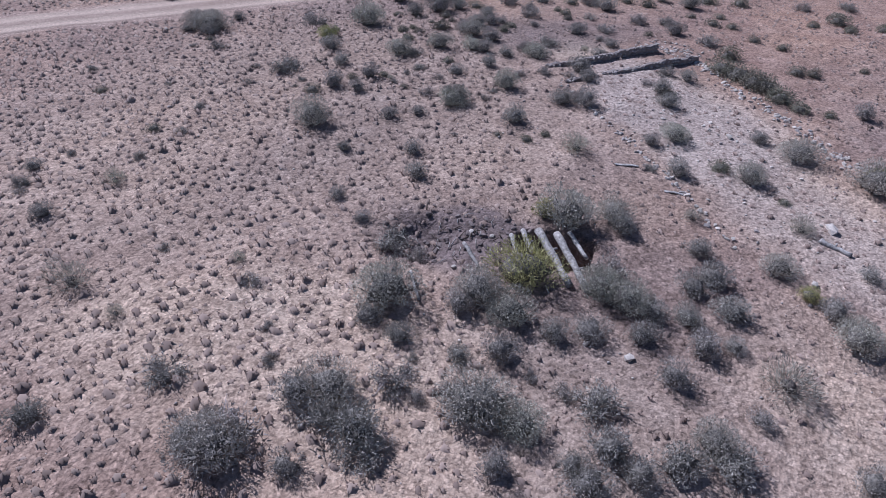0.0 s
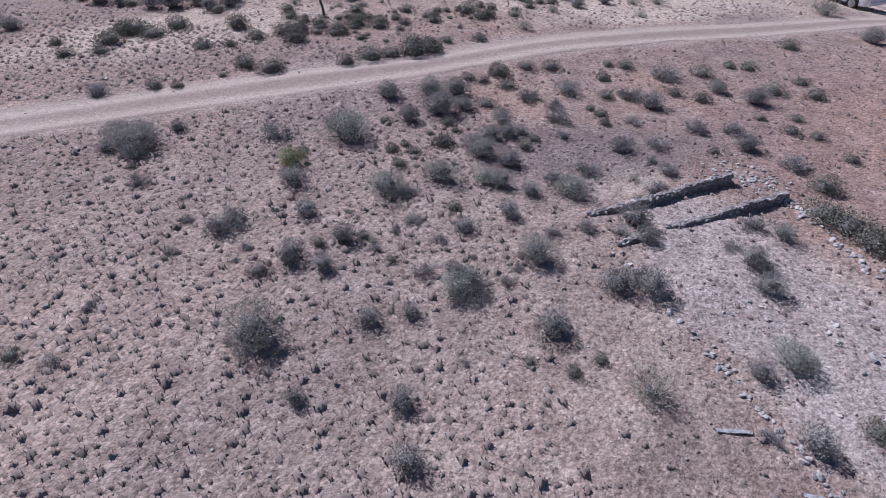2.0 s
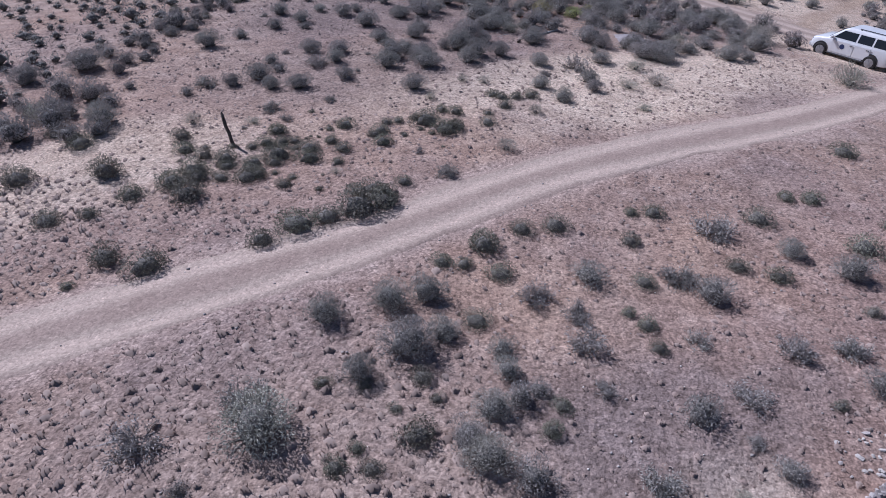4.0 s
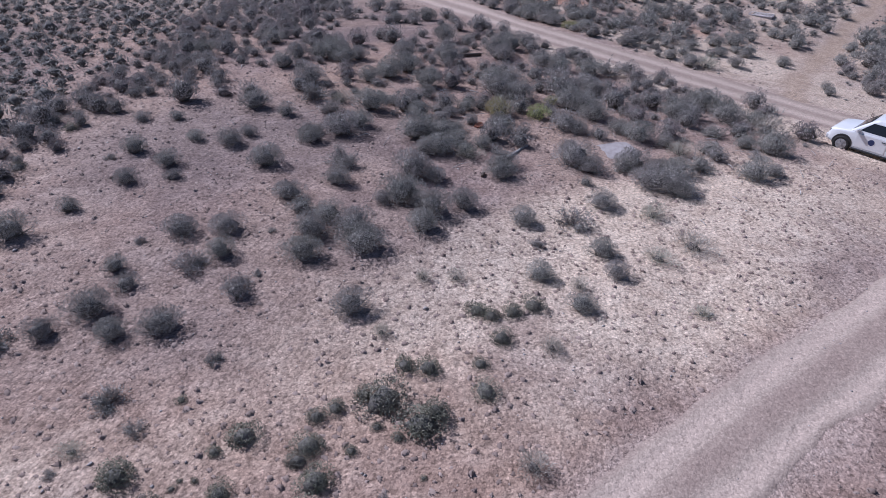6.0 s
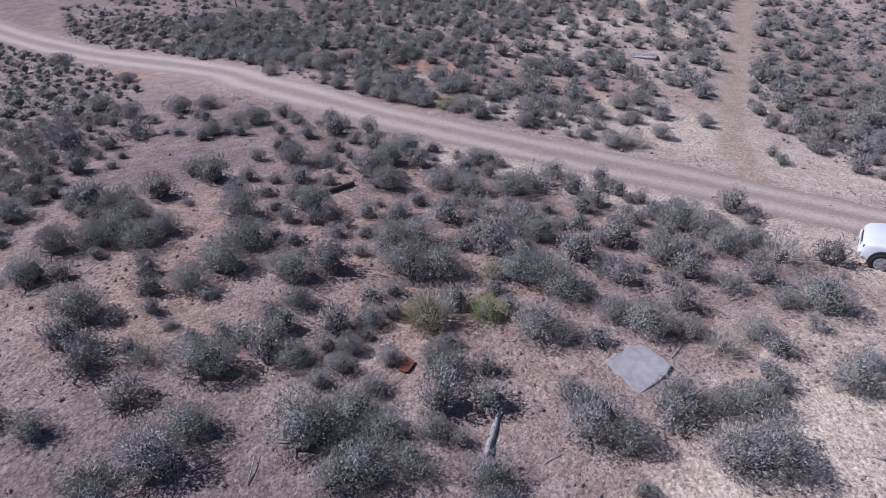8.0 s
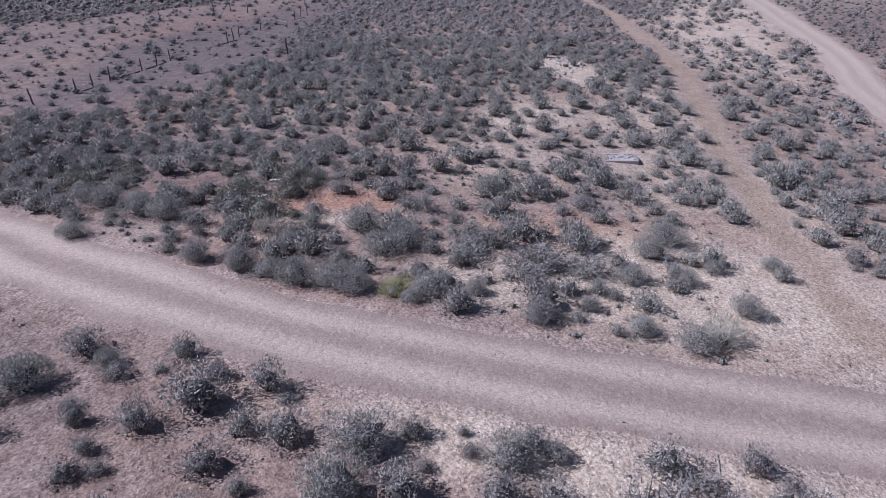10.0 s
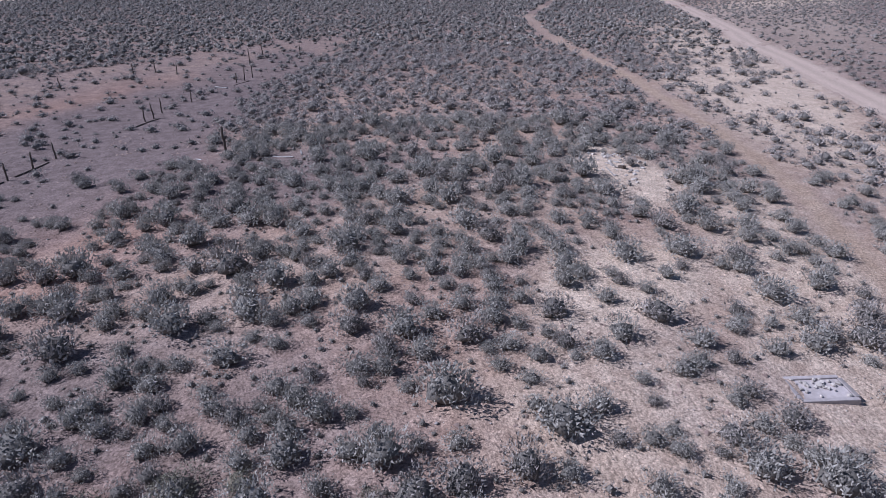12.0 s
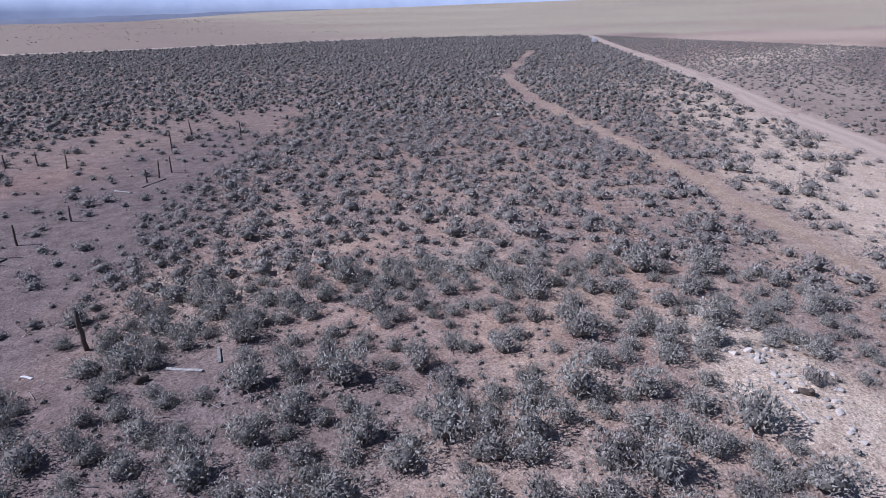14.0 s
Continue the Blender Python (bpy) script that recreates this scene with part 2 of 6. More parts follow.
def soil_material(name="dry_soil", rutted=False):
    """Dry stony soil. The sheet's own soil map says where it is red, pale, dark gravel, driven earth or far grass."""
    m, nodes, links, p = material(name)
    pos = nodes.new("ShaderNodeNewGeometry").outputs["Position"]
    a1 = nodes.new("ShaderNodeAttribute")
    a1.attribute_name = "soil"
    a2 = nodes.new("ShaderNodeAttribute")
    a2.attribute_name = "soil_more"
    s1, s2 = nodes.new("ShaderNodeSeparateColor"), nodes.new("ShaderNodeSeparateColor")
    links.new(a1.outputs["Color"], s1.inputs[0])
    links.new(a2.outputs["Color"], s2.inputs[0])
    a3 = nodes.new("ShaderNodeAttribute")
    a3.attribute_name = "soil_also"
    s3 = nodes.new("ShaderNodeSeparateColor")
    links.new(a3.outputs["Color"], s3.inputs[0])
    big = tex(nodes, links, "ShaderNodeTexNoise", 0.16, pos, 5, 0.6)
    mid = tex(nodes, links, "ShaderNodeTexNoise", 1.3, pos, 5, 0.65)
    fine = tex(nodes, links, "ShaderNodeTexNoise", 17.0, pos, 5, 0.8)
    warp = tex(nodes, links, "ShaderNodeTexNoise", 7.0, pos, 3)
    bent = nodes.new("ShaderNodeVectorMath")
    bent.operation = "MULTIPLY_ADD"
    bent.inputs[1].default_value = (0.05, 0.05, 0.05)
    links.new(warp.outputs["Color"], bent.inputs[0])
    links.new(pos, bent.inputs[2])
    grit = tex(nodes, links, "ShaderNodeTexVoronoi", 21.0, bent.outputs[0])
    base = ramp(nodes, SOIL_BASE)
    links.new(mid.outputs[0], base.inputs[0])
    col = base.outputs[0]
    warm = ramp(nodes, [(0.35, (0.88, 0.9, 0.95)), (0.65, (1.1, 1.06, 0.98))])
    links.new(big.outputs[0], warm.inputs[0])
    col = mix(nodes, links, 1.0, col, warm.outputs[0], "MULTIPLY")
    for sock, tones in ((s1.outputs[0], SOIL_RED), (s1.outputs[1], SOIL_PALE), (s2.outputs[0], SOIL_DARK), (s2.outputs[1], SOIL_GRASS),
                        (s3.outputs[1], SOIL_ASH), (s1.outputs[2], SOIL_ROAD), (s3.outputs[0], SOIL_TRACK)):
        r = ramp(nodes, tones)
        links.new(mid.outputs[0], r.inputs[0])
        col = mix(nodes, links, sock, col, r.outputs[0])
    if rutted:
        w = nodes.new("ShaderNodeAttribute")
        w.attribute_name = "wear"
        r = ramp(nodes, [(0.0, (0.335, 0.252, 0.208)), (0.5, (0.47, 0.375, 0.305)), (1.0, (0.55, 0.435, 0.355))])
        worn = nodes.new("ShaderNodeMath")
        worn.operation = "MULTIPLY_ADD"
        worn.inputs[1].default_value, worn.inputs[2].default_value = 0.5, -0.25
        links.new(mid.outputs[0], worn.inputs[0])
        add = nodes.new("ShaderNodeMath")
        links.new(worn.outputs[0], add.inputs[0])
        links.new(w.outputs["Fac"], add.inputs[1])
        links.new(add.outputs[0], r.inputs[0])
        col = r.outputs[0]
    f = ramp(nodes, [(0.34, (0.5, 0.49, 0.49)), (0.48, (0.95, 0.95, 0.95)), (0.56, (1.05, 1.05, 1.05)), (0.68, (1.5, 1.49, 1.47))])
    links.new(fine.outputs[0], f.inputs[0])
    col = mix(nodes, links, 0.35 if rutted else 0.4, col, f.outputs[0], "MULTIPLY")
    clod = tex(nodes, links, "ShaderNodeTexNoise", 8.5, pos, 3, 0.55)
    cr = ramp(nodes, [(0.38, (0.46, 0.445, 0.44)), (0.47, (0.95, 0.95, 0.95)), (0.62, (1.28, 1.28, 1.27))])
    links.new(clod.outputs[0], cr.inputs[0])
    col = mix(nodes, links, 0.2 if rutted else 0.55, col, cr.outputs[0], "MULTIPLY")
    g = nodes.new("ShaderNodeSeparateColor")
    links.new(grit.outputs["Color"], g.inputs[0])
    gr = ramp(nodes, [(0.0, (0.5, 0.48, 0.48)), (0.3, (0.9, 0.9, 0.9)), (0.8, (1.06, 1.06, 1.06)), (1.0, (1.7, 1.7, 1.7))])
    links.new(g.outputs[0], gr.inputs[0])
    col = mix(nodes, links, 0.3 if rutted else 0.5, col, gr.outputs[0], "MULTIPLY")
    links.new(col, p.inputs["Base Color"])
    p.inputs["Roughness"].default_value = 0.95
    p.inputs["Specular IOR Level"].default_value = 0.15
    b1, b2 = nodes.new("ShaderNodeBump"), nodes.new("ShaderNodeBump")
    b1.inputs["Strength"].default_value, b1.inputs["Distance"].default_value = 0.4 if rutted else 0.8, 0.10
    b2.inputs["Strength"].default_value, b2.inputs["Distance"].default_value = 0.3 if rutted else 0.7, 0.05
    lumps = tex(nodes, links, "ShaderNodeTexNoise", 3.2, pos, 4, 0.6)
    links.new(lumps.outputs[0], b1.inputs["Height"])
    links.new(clod.outputs[0], b2.inputs["Height"])
    b3 = nodes.new("ShaderNodeBump")
    b3.inputs["Strength"].default_value, b3.inputs["Distance"].default_value = 0.3, -0.02
    links.new(grit.outputs["Distance"], b3.inputs["Height"])
    links.new(b1.outputs[0], b3.inputs["Normal"])
    links.new(b3.outputs[0], b2.inputs["Normal"])
    links.new(b2.outputs[0], p.inputs["Normal"])
    return m


SOIL_BASE = [(0.3, (0.252, 0.176, 0.146)), (0.5, (0.34, 0.246, 0.203)), (0.7, (0.43, 0.324, 0.27))]
SOIL_RED = [(0.3, (0.32, 0.17, 0.115)), (0.7, (0.49, 0.29, 0.205))]
SOIL_PALE = [(0.3, (0.53, 0.415, 0.315)), (0.7, (0.75, 0.625, 0.49))]
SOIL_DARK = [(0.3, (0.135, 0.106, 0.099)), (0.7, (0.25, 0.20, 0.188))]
SOIL_GRASS = [(0.3, (0.41, 0.36, 0.262)), (0.7, (0.57, 0.505, 0.375))]
SOIL_TRACK = [(0.3, (0.37, 0.27, 0.195)), (0.7, (0.51, 0.39, 0.29))]
SOIL_ASH = [(0.3, (0.34, 0.285, 0.26)), (0.7, (0.48, 0.42, 0.385))]
SOIL_ROAD = [(0.3, (0.38, 0.285, 0.235)), (0.7, (0.50, 0.395, 0.335))]
M_SOIL = soil_material()
M_ROAD = soil_material("driven_earth", True)
M_SAGE = leaf_material("sagebrush_leaves", (0.275, 0.258, 0.233), (0.45, 0.424, 0.384))
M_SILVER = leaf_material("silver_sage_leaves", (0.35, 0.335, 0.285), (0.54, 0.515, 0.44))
M_DARK = leaf_material("dark_shrub_leaves", (0.17, 0.163, 0.125), (0.29, 0.275, 0.215))
M_RABBIT = leaf_material("rabbitbrush_leaves", (0.34, 0.345, 0.15), (0.52, 0.51, 0.25))
M_PALE = leaf_material("pale_shrub_leaves", (0.36, 0.34, 0.28), (0.54, 0.51, 0.43))
M_DEAD = leaf_material("dead_twigs", (0.22, 0.19, 0.175), (0.42, 0.38, 0.355))
M_TUFT = leaf_material("dry_tuft", (0.275, 0.215, 0.177), (0.44, 0.353, 0.292))
# colours real stems, and the dark cores that imitate shade inside the crowns
M_TWIG_SHADE = plain_material("shrub_twigs_and_inner_shade", (0.11, 0.10, 0.088), (0.21, 0.195, 0.172), 14)
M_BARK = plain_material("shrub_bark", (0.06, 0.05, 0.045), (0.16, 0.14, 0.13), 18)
M_WOOD = plain_material("weathered_wood", (0.17, 0.155, 0.145), (0.58, 0.56, 0.53), 13, bump=0.9, bump_scale=30)
M_OLDWOOD = plain_material("dark_old_wood", (0.06, 0.045, 0.035), (0.16, 0.125, 0.10), 8, bump=0.6, bump_scale=40)
M_STONE = plain_material("grey_stone", (0.30, 0.265, 0.245), (0.52, 0.475, 0.445), 7, bump=0.5)
M_DARKSTONE = plain_material("dark_stone", (0.13, 0.105, 0.097), (0.27, 0.225, 0.21), 7, bump=0.5)
M_WHITESTONE = plain_material("pale_stone", (0.42, 0.38, 0.34), (0.64, 0.59, 0.53), 9, bump=0.4)
M_BOARD = plain_material("white_painted_board", (0.62, 0.60, 0.58), (0.82, 0.81, 0.79), 5, bump=0.2)
M_CONCRETE = plain_material("old_concrete", (0.31, 0.275, 0.262), (0.46, 0.42, 0.405), 4, bump=0.4)
M_RUST = plain_material("rusty_sheet", (0.10, 0.035, 0.02), (0.24, 0.09, 0.05), 8, bump=0.4)

# ---- the land ----
ROAD_A = smooth_line([(-160, -70), (-80, -26), (-40, 6), (-20.6, 20.6), (-17.4, 22.8), (-14.2, 25.0), (-5.0, 32.5), (1.0, 38.4), (11.0, 45.8), (17.1, 51.4), (24.0, 57.5)], 1.5)
ROAD_B = smooth_line([(-120, 250), (-60, 162), (-27.0, 115.8), (-8.4, 95), (-4.4, 88.3), (0.6, 81.2), (3.6, 77.6), (9.0, 72.6), (14.3, 68.2), (19.8, 62.6), (27, 55.5), (60, 24), (160, -70)], 1.5)
TRACK = smooth_line([(17.5, 67.0), (21.0, 73.0), (32.6, 87.8), (39.2, 95.1), (43.6, 100.6), (49.0, 108.6), (55.3, 118.4), (65.5, 135.9), (78.0, 158.6), (85.0, 168.7), (93.3, 180.6), (101.0, 189.3), (120, 206), (160, 240)], 2.0)
ROAD_C = smooth_line([(25, 57.5), (36, 68), (48, 82), (55.5, 91.5), (64, 99), (78.5, 115.2), (87.3, 124.2), (101, 139), (114, 150.4), (150, 187), (191, 230), (240, 280), (330, 370)], 2.5)
ROAD_D = smooth_line([(-500, 335), (-100, 322), (29, 317), (60, 319), (96, 325), (147, 332), (205, 328), (267, 305), (393, 267), (517, 256), (900, 235)], 12)
ROADS = [("road", ROAD_A, 2.5, "pale dirt two-track road across the slope"), ("road", ROAD_B, 4.0, "graded pinkish dirt road with wheel ruts"),
         ("track", TRACK, 1.5, "faint tan earth track through the sagebrush"), ("road", ROAD_C, 4.2, "straight pale dirt road across the plain"),
         ("road", ROAD_D, 9.0, "far pale dirt road along the plain")]


def road_near(x, y):
    """1 on a road, 0 away from it, with a worn edge."""
    out = np.zeros(np.shape(x))
    for name, line, width, label in ROADS:
        d = away(x, y, line) + 1.1 * (bumpy(x, y, 1.7, 31) - 0.5) * (1 if width < 6 else 3)
        k = 1 - ease(d, width / 2 - 0.5, width / 2 + 0.7)
        out = np.maximum(out, k * (0.5 if name == "track" else 1.0))
    return out


def relief(x, y):
    """Small lumps in the ground, flattened on the roads; the cellar pit; the floor inside the ruin."""
    r = road_near(x, y)
    out = ((bumpy(x, y, 1.6, 11) - 0.5) * 0.16 + (bumpy(x, y, 6.0, 14) - 0.5) * 0.25) * (1 - 0.85 * r)
    fade = 1 - ease(np.hypot(x - 10, y - 70), 150, 260)
    pit = blob(x, y, 4.9, 12.65, 0.95, 0.6, -10, 0.14, 44) * -1.25 + blob(x, y, 1.6, 11.9, 0.9, 0.7, 10, 0.4, 45) * -0.3
    return out * fade + pit


def ground_at(x, y):
    return rise(x, y) + relief(x, y)


def land():
    def lines(lo, hi, step, start, end, fine):
        mid = [v for v in np.arange(lo, hi + 1e-6, step) if not fine[0] <= v <= fine[1]] + list(np.arange(*fine, 0.12))
        mid.sort()
        up, s = [], step
        while (up[-1] if up else hi) < end:
            s = min(s * 1.13, 400)
            up.append((up[-1] if up else hi) + s)
        dn, s = [], step
        while (dn[-1] if dn else lo) > start:
            s = min(s * 1.13, 400)
            dn.append((dn[-1] if dn else lo) - s)
        return np.array(dn[::-1] + mid + up)
    xs, ys = lines(-34, 62, 0.48, -4200, 4200, (2.9, 6.4)), lines(6, 132, 0.48, -3500, 4600, (10.9, 14.2))
    gx, gy = np.meshgrid(xs, ys)
    gz = ground_at(gx, gy)
    far = ease(np.hypot(gx, gy), 320, 2500)
    gz = gz + far * (bumpy(gx, gy, 700, 61) - 0.55) * 6
    bearing = np.degrees(np.arctan2(gy - 99, gx - 14))
    edge = np.interp(bearing, [-150, -60, 0, 30, 41, 52, 60, 67, 77, 86, 110, 150], [0, 30, 60, 58, 44, 20, 2, -12, -52, -62, -60, 0])
    gz = gz + edge * ease(np.hypot(gx, gy), 360, 3600)
    nx, ny = len(xs), len(ys)
    verts = np.stack([gx, gy, gz], -1).reshape(-1, 3)
    i = (np.arange(ny - 1)[:, None] * nx + np.arange(nx - 1)[None]).ravel()
    faces = np.stack([i, i + 1, i + nx + 1, i + nx], -1)
    ob = solid("ground", verts, faces, M_SOIL, smooth=True)
    x, y = gx.ravel(), gy.ravel()
    red = np.maximum.reduce([blob(x, y, 1.5, 95, 2.5, 2.2, 0, 0.5, 71), blob(x, y, 7.6, 88.6, 3.2, 1.3, -30, 0.5, 72), 0.9 * blob(x, y, 15, 82, 4.4, 1.6, -25, 0.5, 73),
                             0.6 * blob(x, y, 12, 150, 11, 5, 35, 0.6, 74), 0.2 * blob(x, y, 17, 35, 12, 6, 40, 0.6, 75), 0.45 * blob(x, y, 2, 112, 20, 6, 50, 0.6, 76)])
    pale = np.maximum.reduce([0.85 * blob(x, y, 18, 74.5, 9, 5.5, -40, 0.6, 144), 0.6 * blob(x, y, 26, 86, 6, 4, 40, 0.6, 145), 0.6 * blob(x, y, 390, 225, 170, 45, -10, 0.6, 146), 0.85 * blob(x, y, 0.5, 48.4, 8.5, 2.6, 40, 0.5, 141), 0.75 * blob(x, y, 4.5, 46.5, 7, 2.6, 38, 0.5, 142), 0.55 * blob(x, y, 19, 91, 7, 4, 30, 0.6, 143), 0.5 * blob(x, y, 8.2, 20.6, 5.2, 2.6, -55, 0.35, 81), 0.45 * blob(x, y, 11.5, 16.0, 4.2, 2.2, -55, 0.5, 82),
                              0.6 * blob(x, y, -16, 34, 8, 2.8, 42, 0.5, 83), 0.4 * blob(x, y, -1, 46.5, 9, 3.2, 38, 0.5, 84), 0.8 * blob(x, y, 7, 51, 7, 3.0, 30, 0.5, 85), 0.8 * blob(x, y, 13, 76, 8, 2.2, -42, 0.5, 98), 0.8 * blob(x, y, 8, 69.5, 9, 1.6, -42, 0.5, 99),
                              0.8 * blob(x, y, 4.1, 26.0, 1.3, 0.8, 45, 0.5, 86), 0.8 * blob(x, y, 6.6, 87, 2.5, 0.8, -35, 0.6, 87), 0.8 * blob(x, y, 24, 96, 5, 3.5, 20, 0.6, 88),
                              0.9 * blob(x, y, 34.5, 105.5, 5.4, 3.0, 70, 0.5, 89), 0.8 * blob(x, y, 62, 112, 24, 7, 50, 0.6, 90), 0.75 * blob(x, y, 84, 132, 40, 8, 47, 0.6, 147), 0.8 * blob(x, y, 150, 160, 60, 14, 35, 0.6, 91),
                              0.7 * blob(x, y, 22, 68, 6, 5, 0, 0.6, 92), 0.6 * blob(x, y, 28, 80, 10, 3.5, 50, 0.6, 93), 0.7 * blob(x, y, 31, 92, 13, 4.5, 52, 0.6, 114), 0.32 * blob(x, y, -3, 17, 10, 10, 0, 0.6, 94), 0.4 * blob(x, y, 11.5, 8.5, 4, 2.6, -50, 0.6, 95), 0.5 * blob(x, y, 2, 8, 7, 2.5, 0, 0.6, 96), 0.9 * blob(x, y, 205, 180, 80, 13, 12, 0.6, 97), 0.8 * blob(x, y, 19, 60, 8, 4, -45, 0.5, 100), 0.6 * blob(x, y, 11, 54, 5, 4, 0, 0.5, 107)])
    plain = ease(y - 0.0 * x, 74, 88) * (0.25 + 0.75 * ease(bumpy(x, y, 6, 120), 0.4, 0.62)) * 0.26 + ease(y, 36, 48) * (1 - ease(y, 56, 66)) * 0.15 * ease(bumpy(x, y, 5, 121), 0.35, 0.6)
    plain = plain * (1 - 0.8 * ease(np.hypot(x - 14, y - 80), 45, 75))
    pale = np.maximum(pale, plain * (1 - blob(x, y, 12, 136, 27, 11, 50, 0.4, 101)))
    pale = np.maximum(pale, 0.1 * (y < np.interp(x, ROAD_C[:, 0], ROAD_C[:, 1])) * ease(x, 60, 90) * (1 - ease(x, 320, 420)) * ease(bumpy(x * 0.5, y * 1.6, 9, 122), 0.35, 0.6))
    dark = np.maximum.reduce([0.8 * blob(x, y, 28, 153, 22, 9, 50, 0.5, 148), 0.95 * blob(x, y, 12, 136, 27, 11, 50, 0.4, 101), 0.5 * (y < np.interp(x, ROAD_C[:, 0], ROAD_C[:, 1]) - 4) * ease(x, 50, 80) * (1 - ease(y, 165, 185)), 0.45 * ease(y - 0.5 * x, 110, 150), 0.7 * blob(x, y, 3.5, 27.5, 3.6, 2.0, 30, 0.5, 102), 0.6 * blob(x, y, -11, 55, 8, 5, 20, 0.5, 103), 0.35 * blob(x, y, -8, 47, 8, 4, 30, 0.5, 107), 0.8 * blob(x, y, -1, 101, 11, 7, -40, 0.5, 108), 0.85 * blob(x, y, 16, 117, 9, 6, -40, 0.5, 109), 0.3 * blob(x, y, -4, 20, 9, 8, 0, 0.5, 113),
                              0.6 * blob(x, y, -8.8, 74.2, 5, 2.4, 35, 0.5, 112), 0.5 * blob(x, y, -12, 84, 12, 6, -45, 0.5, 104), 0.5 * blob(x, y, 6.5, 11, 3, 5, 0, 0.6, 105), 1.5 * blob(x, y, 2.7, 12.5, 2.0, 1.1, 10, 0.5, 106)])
    grass = ease(y - np.interp(x, ROAD_D[:, 0], ROAD_D[:, 1]) + 6 * (bumpy(x, y, 40, 110) - 0.5), -3, 5) * ease(np.hypot(x, y), 250, 300)
    grass = grass * (0.45 + 0.55 * bumpy(x * 0.35, y, 60, 111)) * (0.35 + 0.65 * ease(x - 0.25 * y, -20, 160))
    road = road_near(x, y)
    dark = np.clip(dark, 0, 1)
    track = 0.9 * (1 - ease(away(x, y, TRACK) + 1.2 * (bumpy(x, y, 1.3, 31) - 0.5), 0.2, 1.3))
    ash = np.maximum(0.7 * blob(x, y, 8.0, 20.8, 5.0, 2.4, -55, 0.35, 81), 0.5 * blob(x, y, 10.8, 16.4, 4.2, 1.9, -55, 0.5, 82))
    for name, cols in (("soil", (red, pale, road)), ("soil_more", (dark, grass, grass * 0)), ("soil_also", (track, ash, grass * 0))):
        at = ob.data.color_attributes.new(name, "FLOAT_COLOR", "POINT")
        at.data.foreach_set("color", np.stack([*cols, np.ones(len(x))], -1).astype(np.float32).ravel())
    return tagged(ob, "dry stony pinkish-brown desert soil with pale and red patches", "ground", kind="structure")



def road(name, line, width, label, ruts, seed):
    """A driven strip: two worn wheel ruts, a stony crown, ragged edges."""
    d = np.gradient(line, axis=0)
    d /= np.linalg.norm(d, axis=1)[:, None] + 1e-9
    nrm = np.stack([-d[:, 1], d[:, 0]], -1)
    us = np.array([-1, -0.86, -0.7, -0.55, -0.4, -0.25, -0.1, 0.1, 0.25, 0.4, 0.55, 0.7, 0.86, 1]) * width / 2
    v, wear = [], []
    for u in us:
        edge = abs(u) / (width / 2)
        off = u + (edge ** 3) * np.sign(u) * (bumpy(line[:, 0] + 7 * np.sign(u), line[:, 1], 1.3, seed) - 0.5) * width * 0.22
        p = line + nrm * off[:, None] + 0.0
        rut = np.exp(-((np.abs(u) + 0.25 * (vnoise(line[:, 0], line[:, 1], 7, seed + 3) - 0.5) - ruts) / (0.17 * width / 2 + 0.08)) ** 2)
        z = ground_at(p[:, 0], p[:, 1]) + 0.035 - 0.03 * rut - 0.05 * (edge > 0.95)
        v.append(np.stack([p[:, 0], p[:, 1], z], -1))
        wear.append(np.full(len(line), 0.18) if name == "track" else rut * (0.75 + 0.4 * vnoise(p[:, 0], p[:, 1], 2.5, seed + 5)) + (0.5 if width > 4.1 else 0.1))
    n, k = len(us), len(line)
    v = np.stack(v, 1).reshape(-1, 3)
    i = (np.arange(k - 1)[:, None] * n + np.arange(n - 1)[None]).ravel()
    ob = solid(name, v, np.stack([i, i + n, i + n + 1, i + 1], -1)[:, ::-1].copy(), M_ROAD, smooth=True)
    at = ob.data.attributes.new("wear", "FLOAT", "POINT")
    at.data.foreach_set("value", np.clip(np.stack(wear, 1).ravel(), 0, 1).astype(np.float32))
    return tagged(ob, label, "road", kind="structure")


land()
for k, (name, line, width, label) in enumerate(ROADS):
    if name == "track":         # a faint track: bare tan soil in the sheet itself
        continue
    steps = np.concatenate([[0], np.cumsum(np.hypot(*np.diff(line, axis=0).T))])
    q = np.arange(0, steps[-1], 0.7 if width < 6 else 6.0)
    dense = np.stack([np.interp(q, steps, line[:, 0]), np.interp(q, steps, line[:, 1])], -1)
    road(name, dense, width, label, 0.7 if width < 3 else 0.95, 200 + 10 * k)

# ---- where the single shrubs stand: x, y, half width, stretch by stretch ----
SAGE_A = [(-3.7, 5.2, 0.29), (-0.1, 5.5, 0.64), (-0.7, 5.6, 0.35), (1.2, 5.6, 0.29), (2.1, 6.6, 0.41), (4.6, 6.6, 0.29), (6.2, 6.7, 0.38), (0.7, 7.0, 0.42), (5.9, 7.0, 0.24), (7.0, 7.1, 0.34), (1.3, 7.3, 0.48), (4.9, 7.5, 0.46), (6.5, 7.5, 0.40), (7.7, 7.5, 0.39), (2.9, 7.6, 0.16), (4.1, 7.7, 0.63), (8.6, 7.7, 0.39), (8.3, 8.1, 0.46), (10.9, 8.1, 0.29), (3.4, 8.8, 0.23), (2.1, 8.9, 0.26), (9.2, 8.9, 0.23), (4.2, 9.1, 0.32), (1.3, 9.3, 0.30), (7.6, 9.4, 0.33), (5.2, 9.9, 0.29), (1.4, 10.0, 0.69), (4.2, 10.1, 0.49), (3.1, 10.1, 0.37), (-7.8, 10.2, 0.29)]
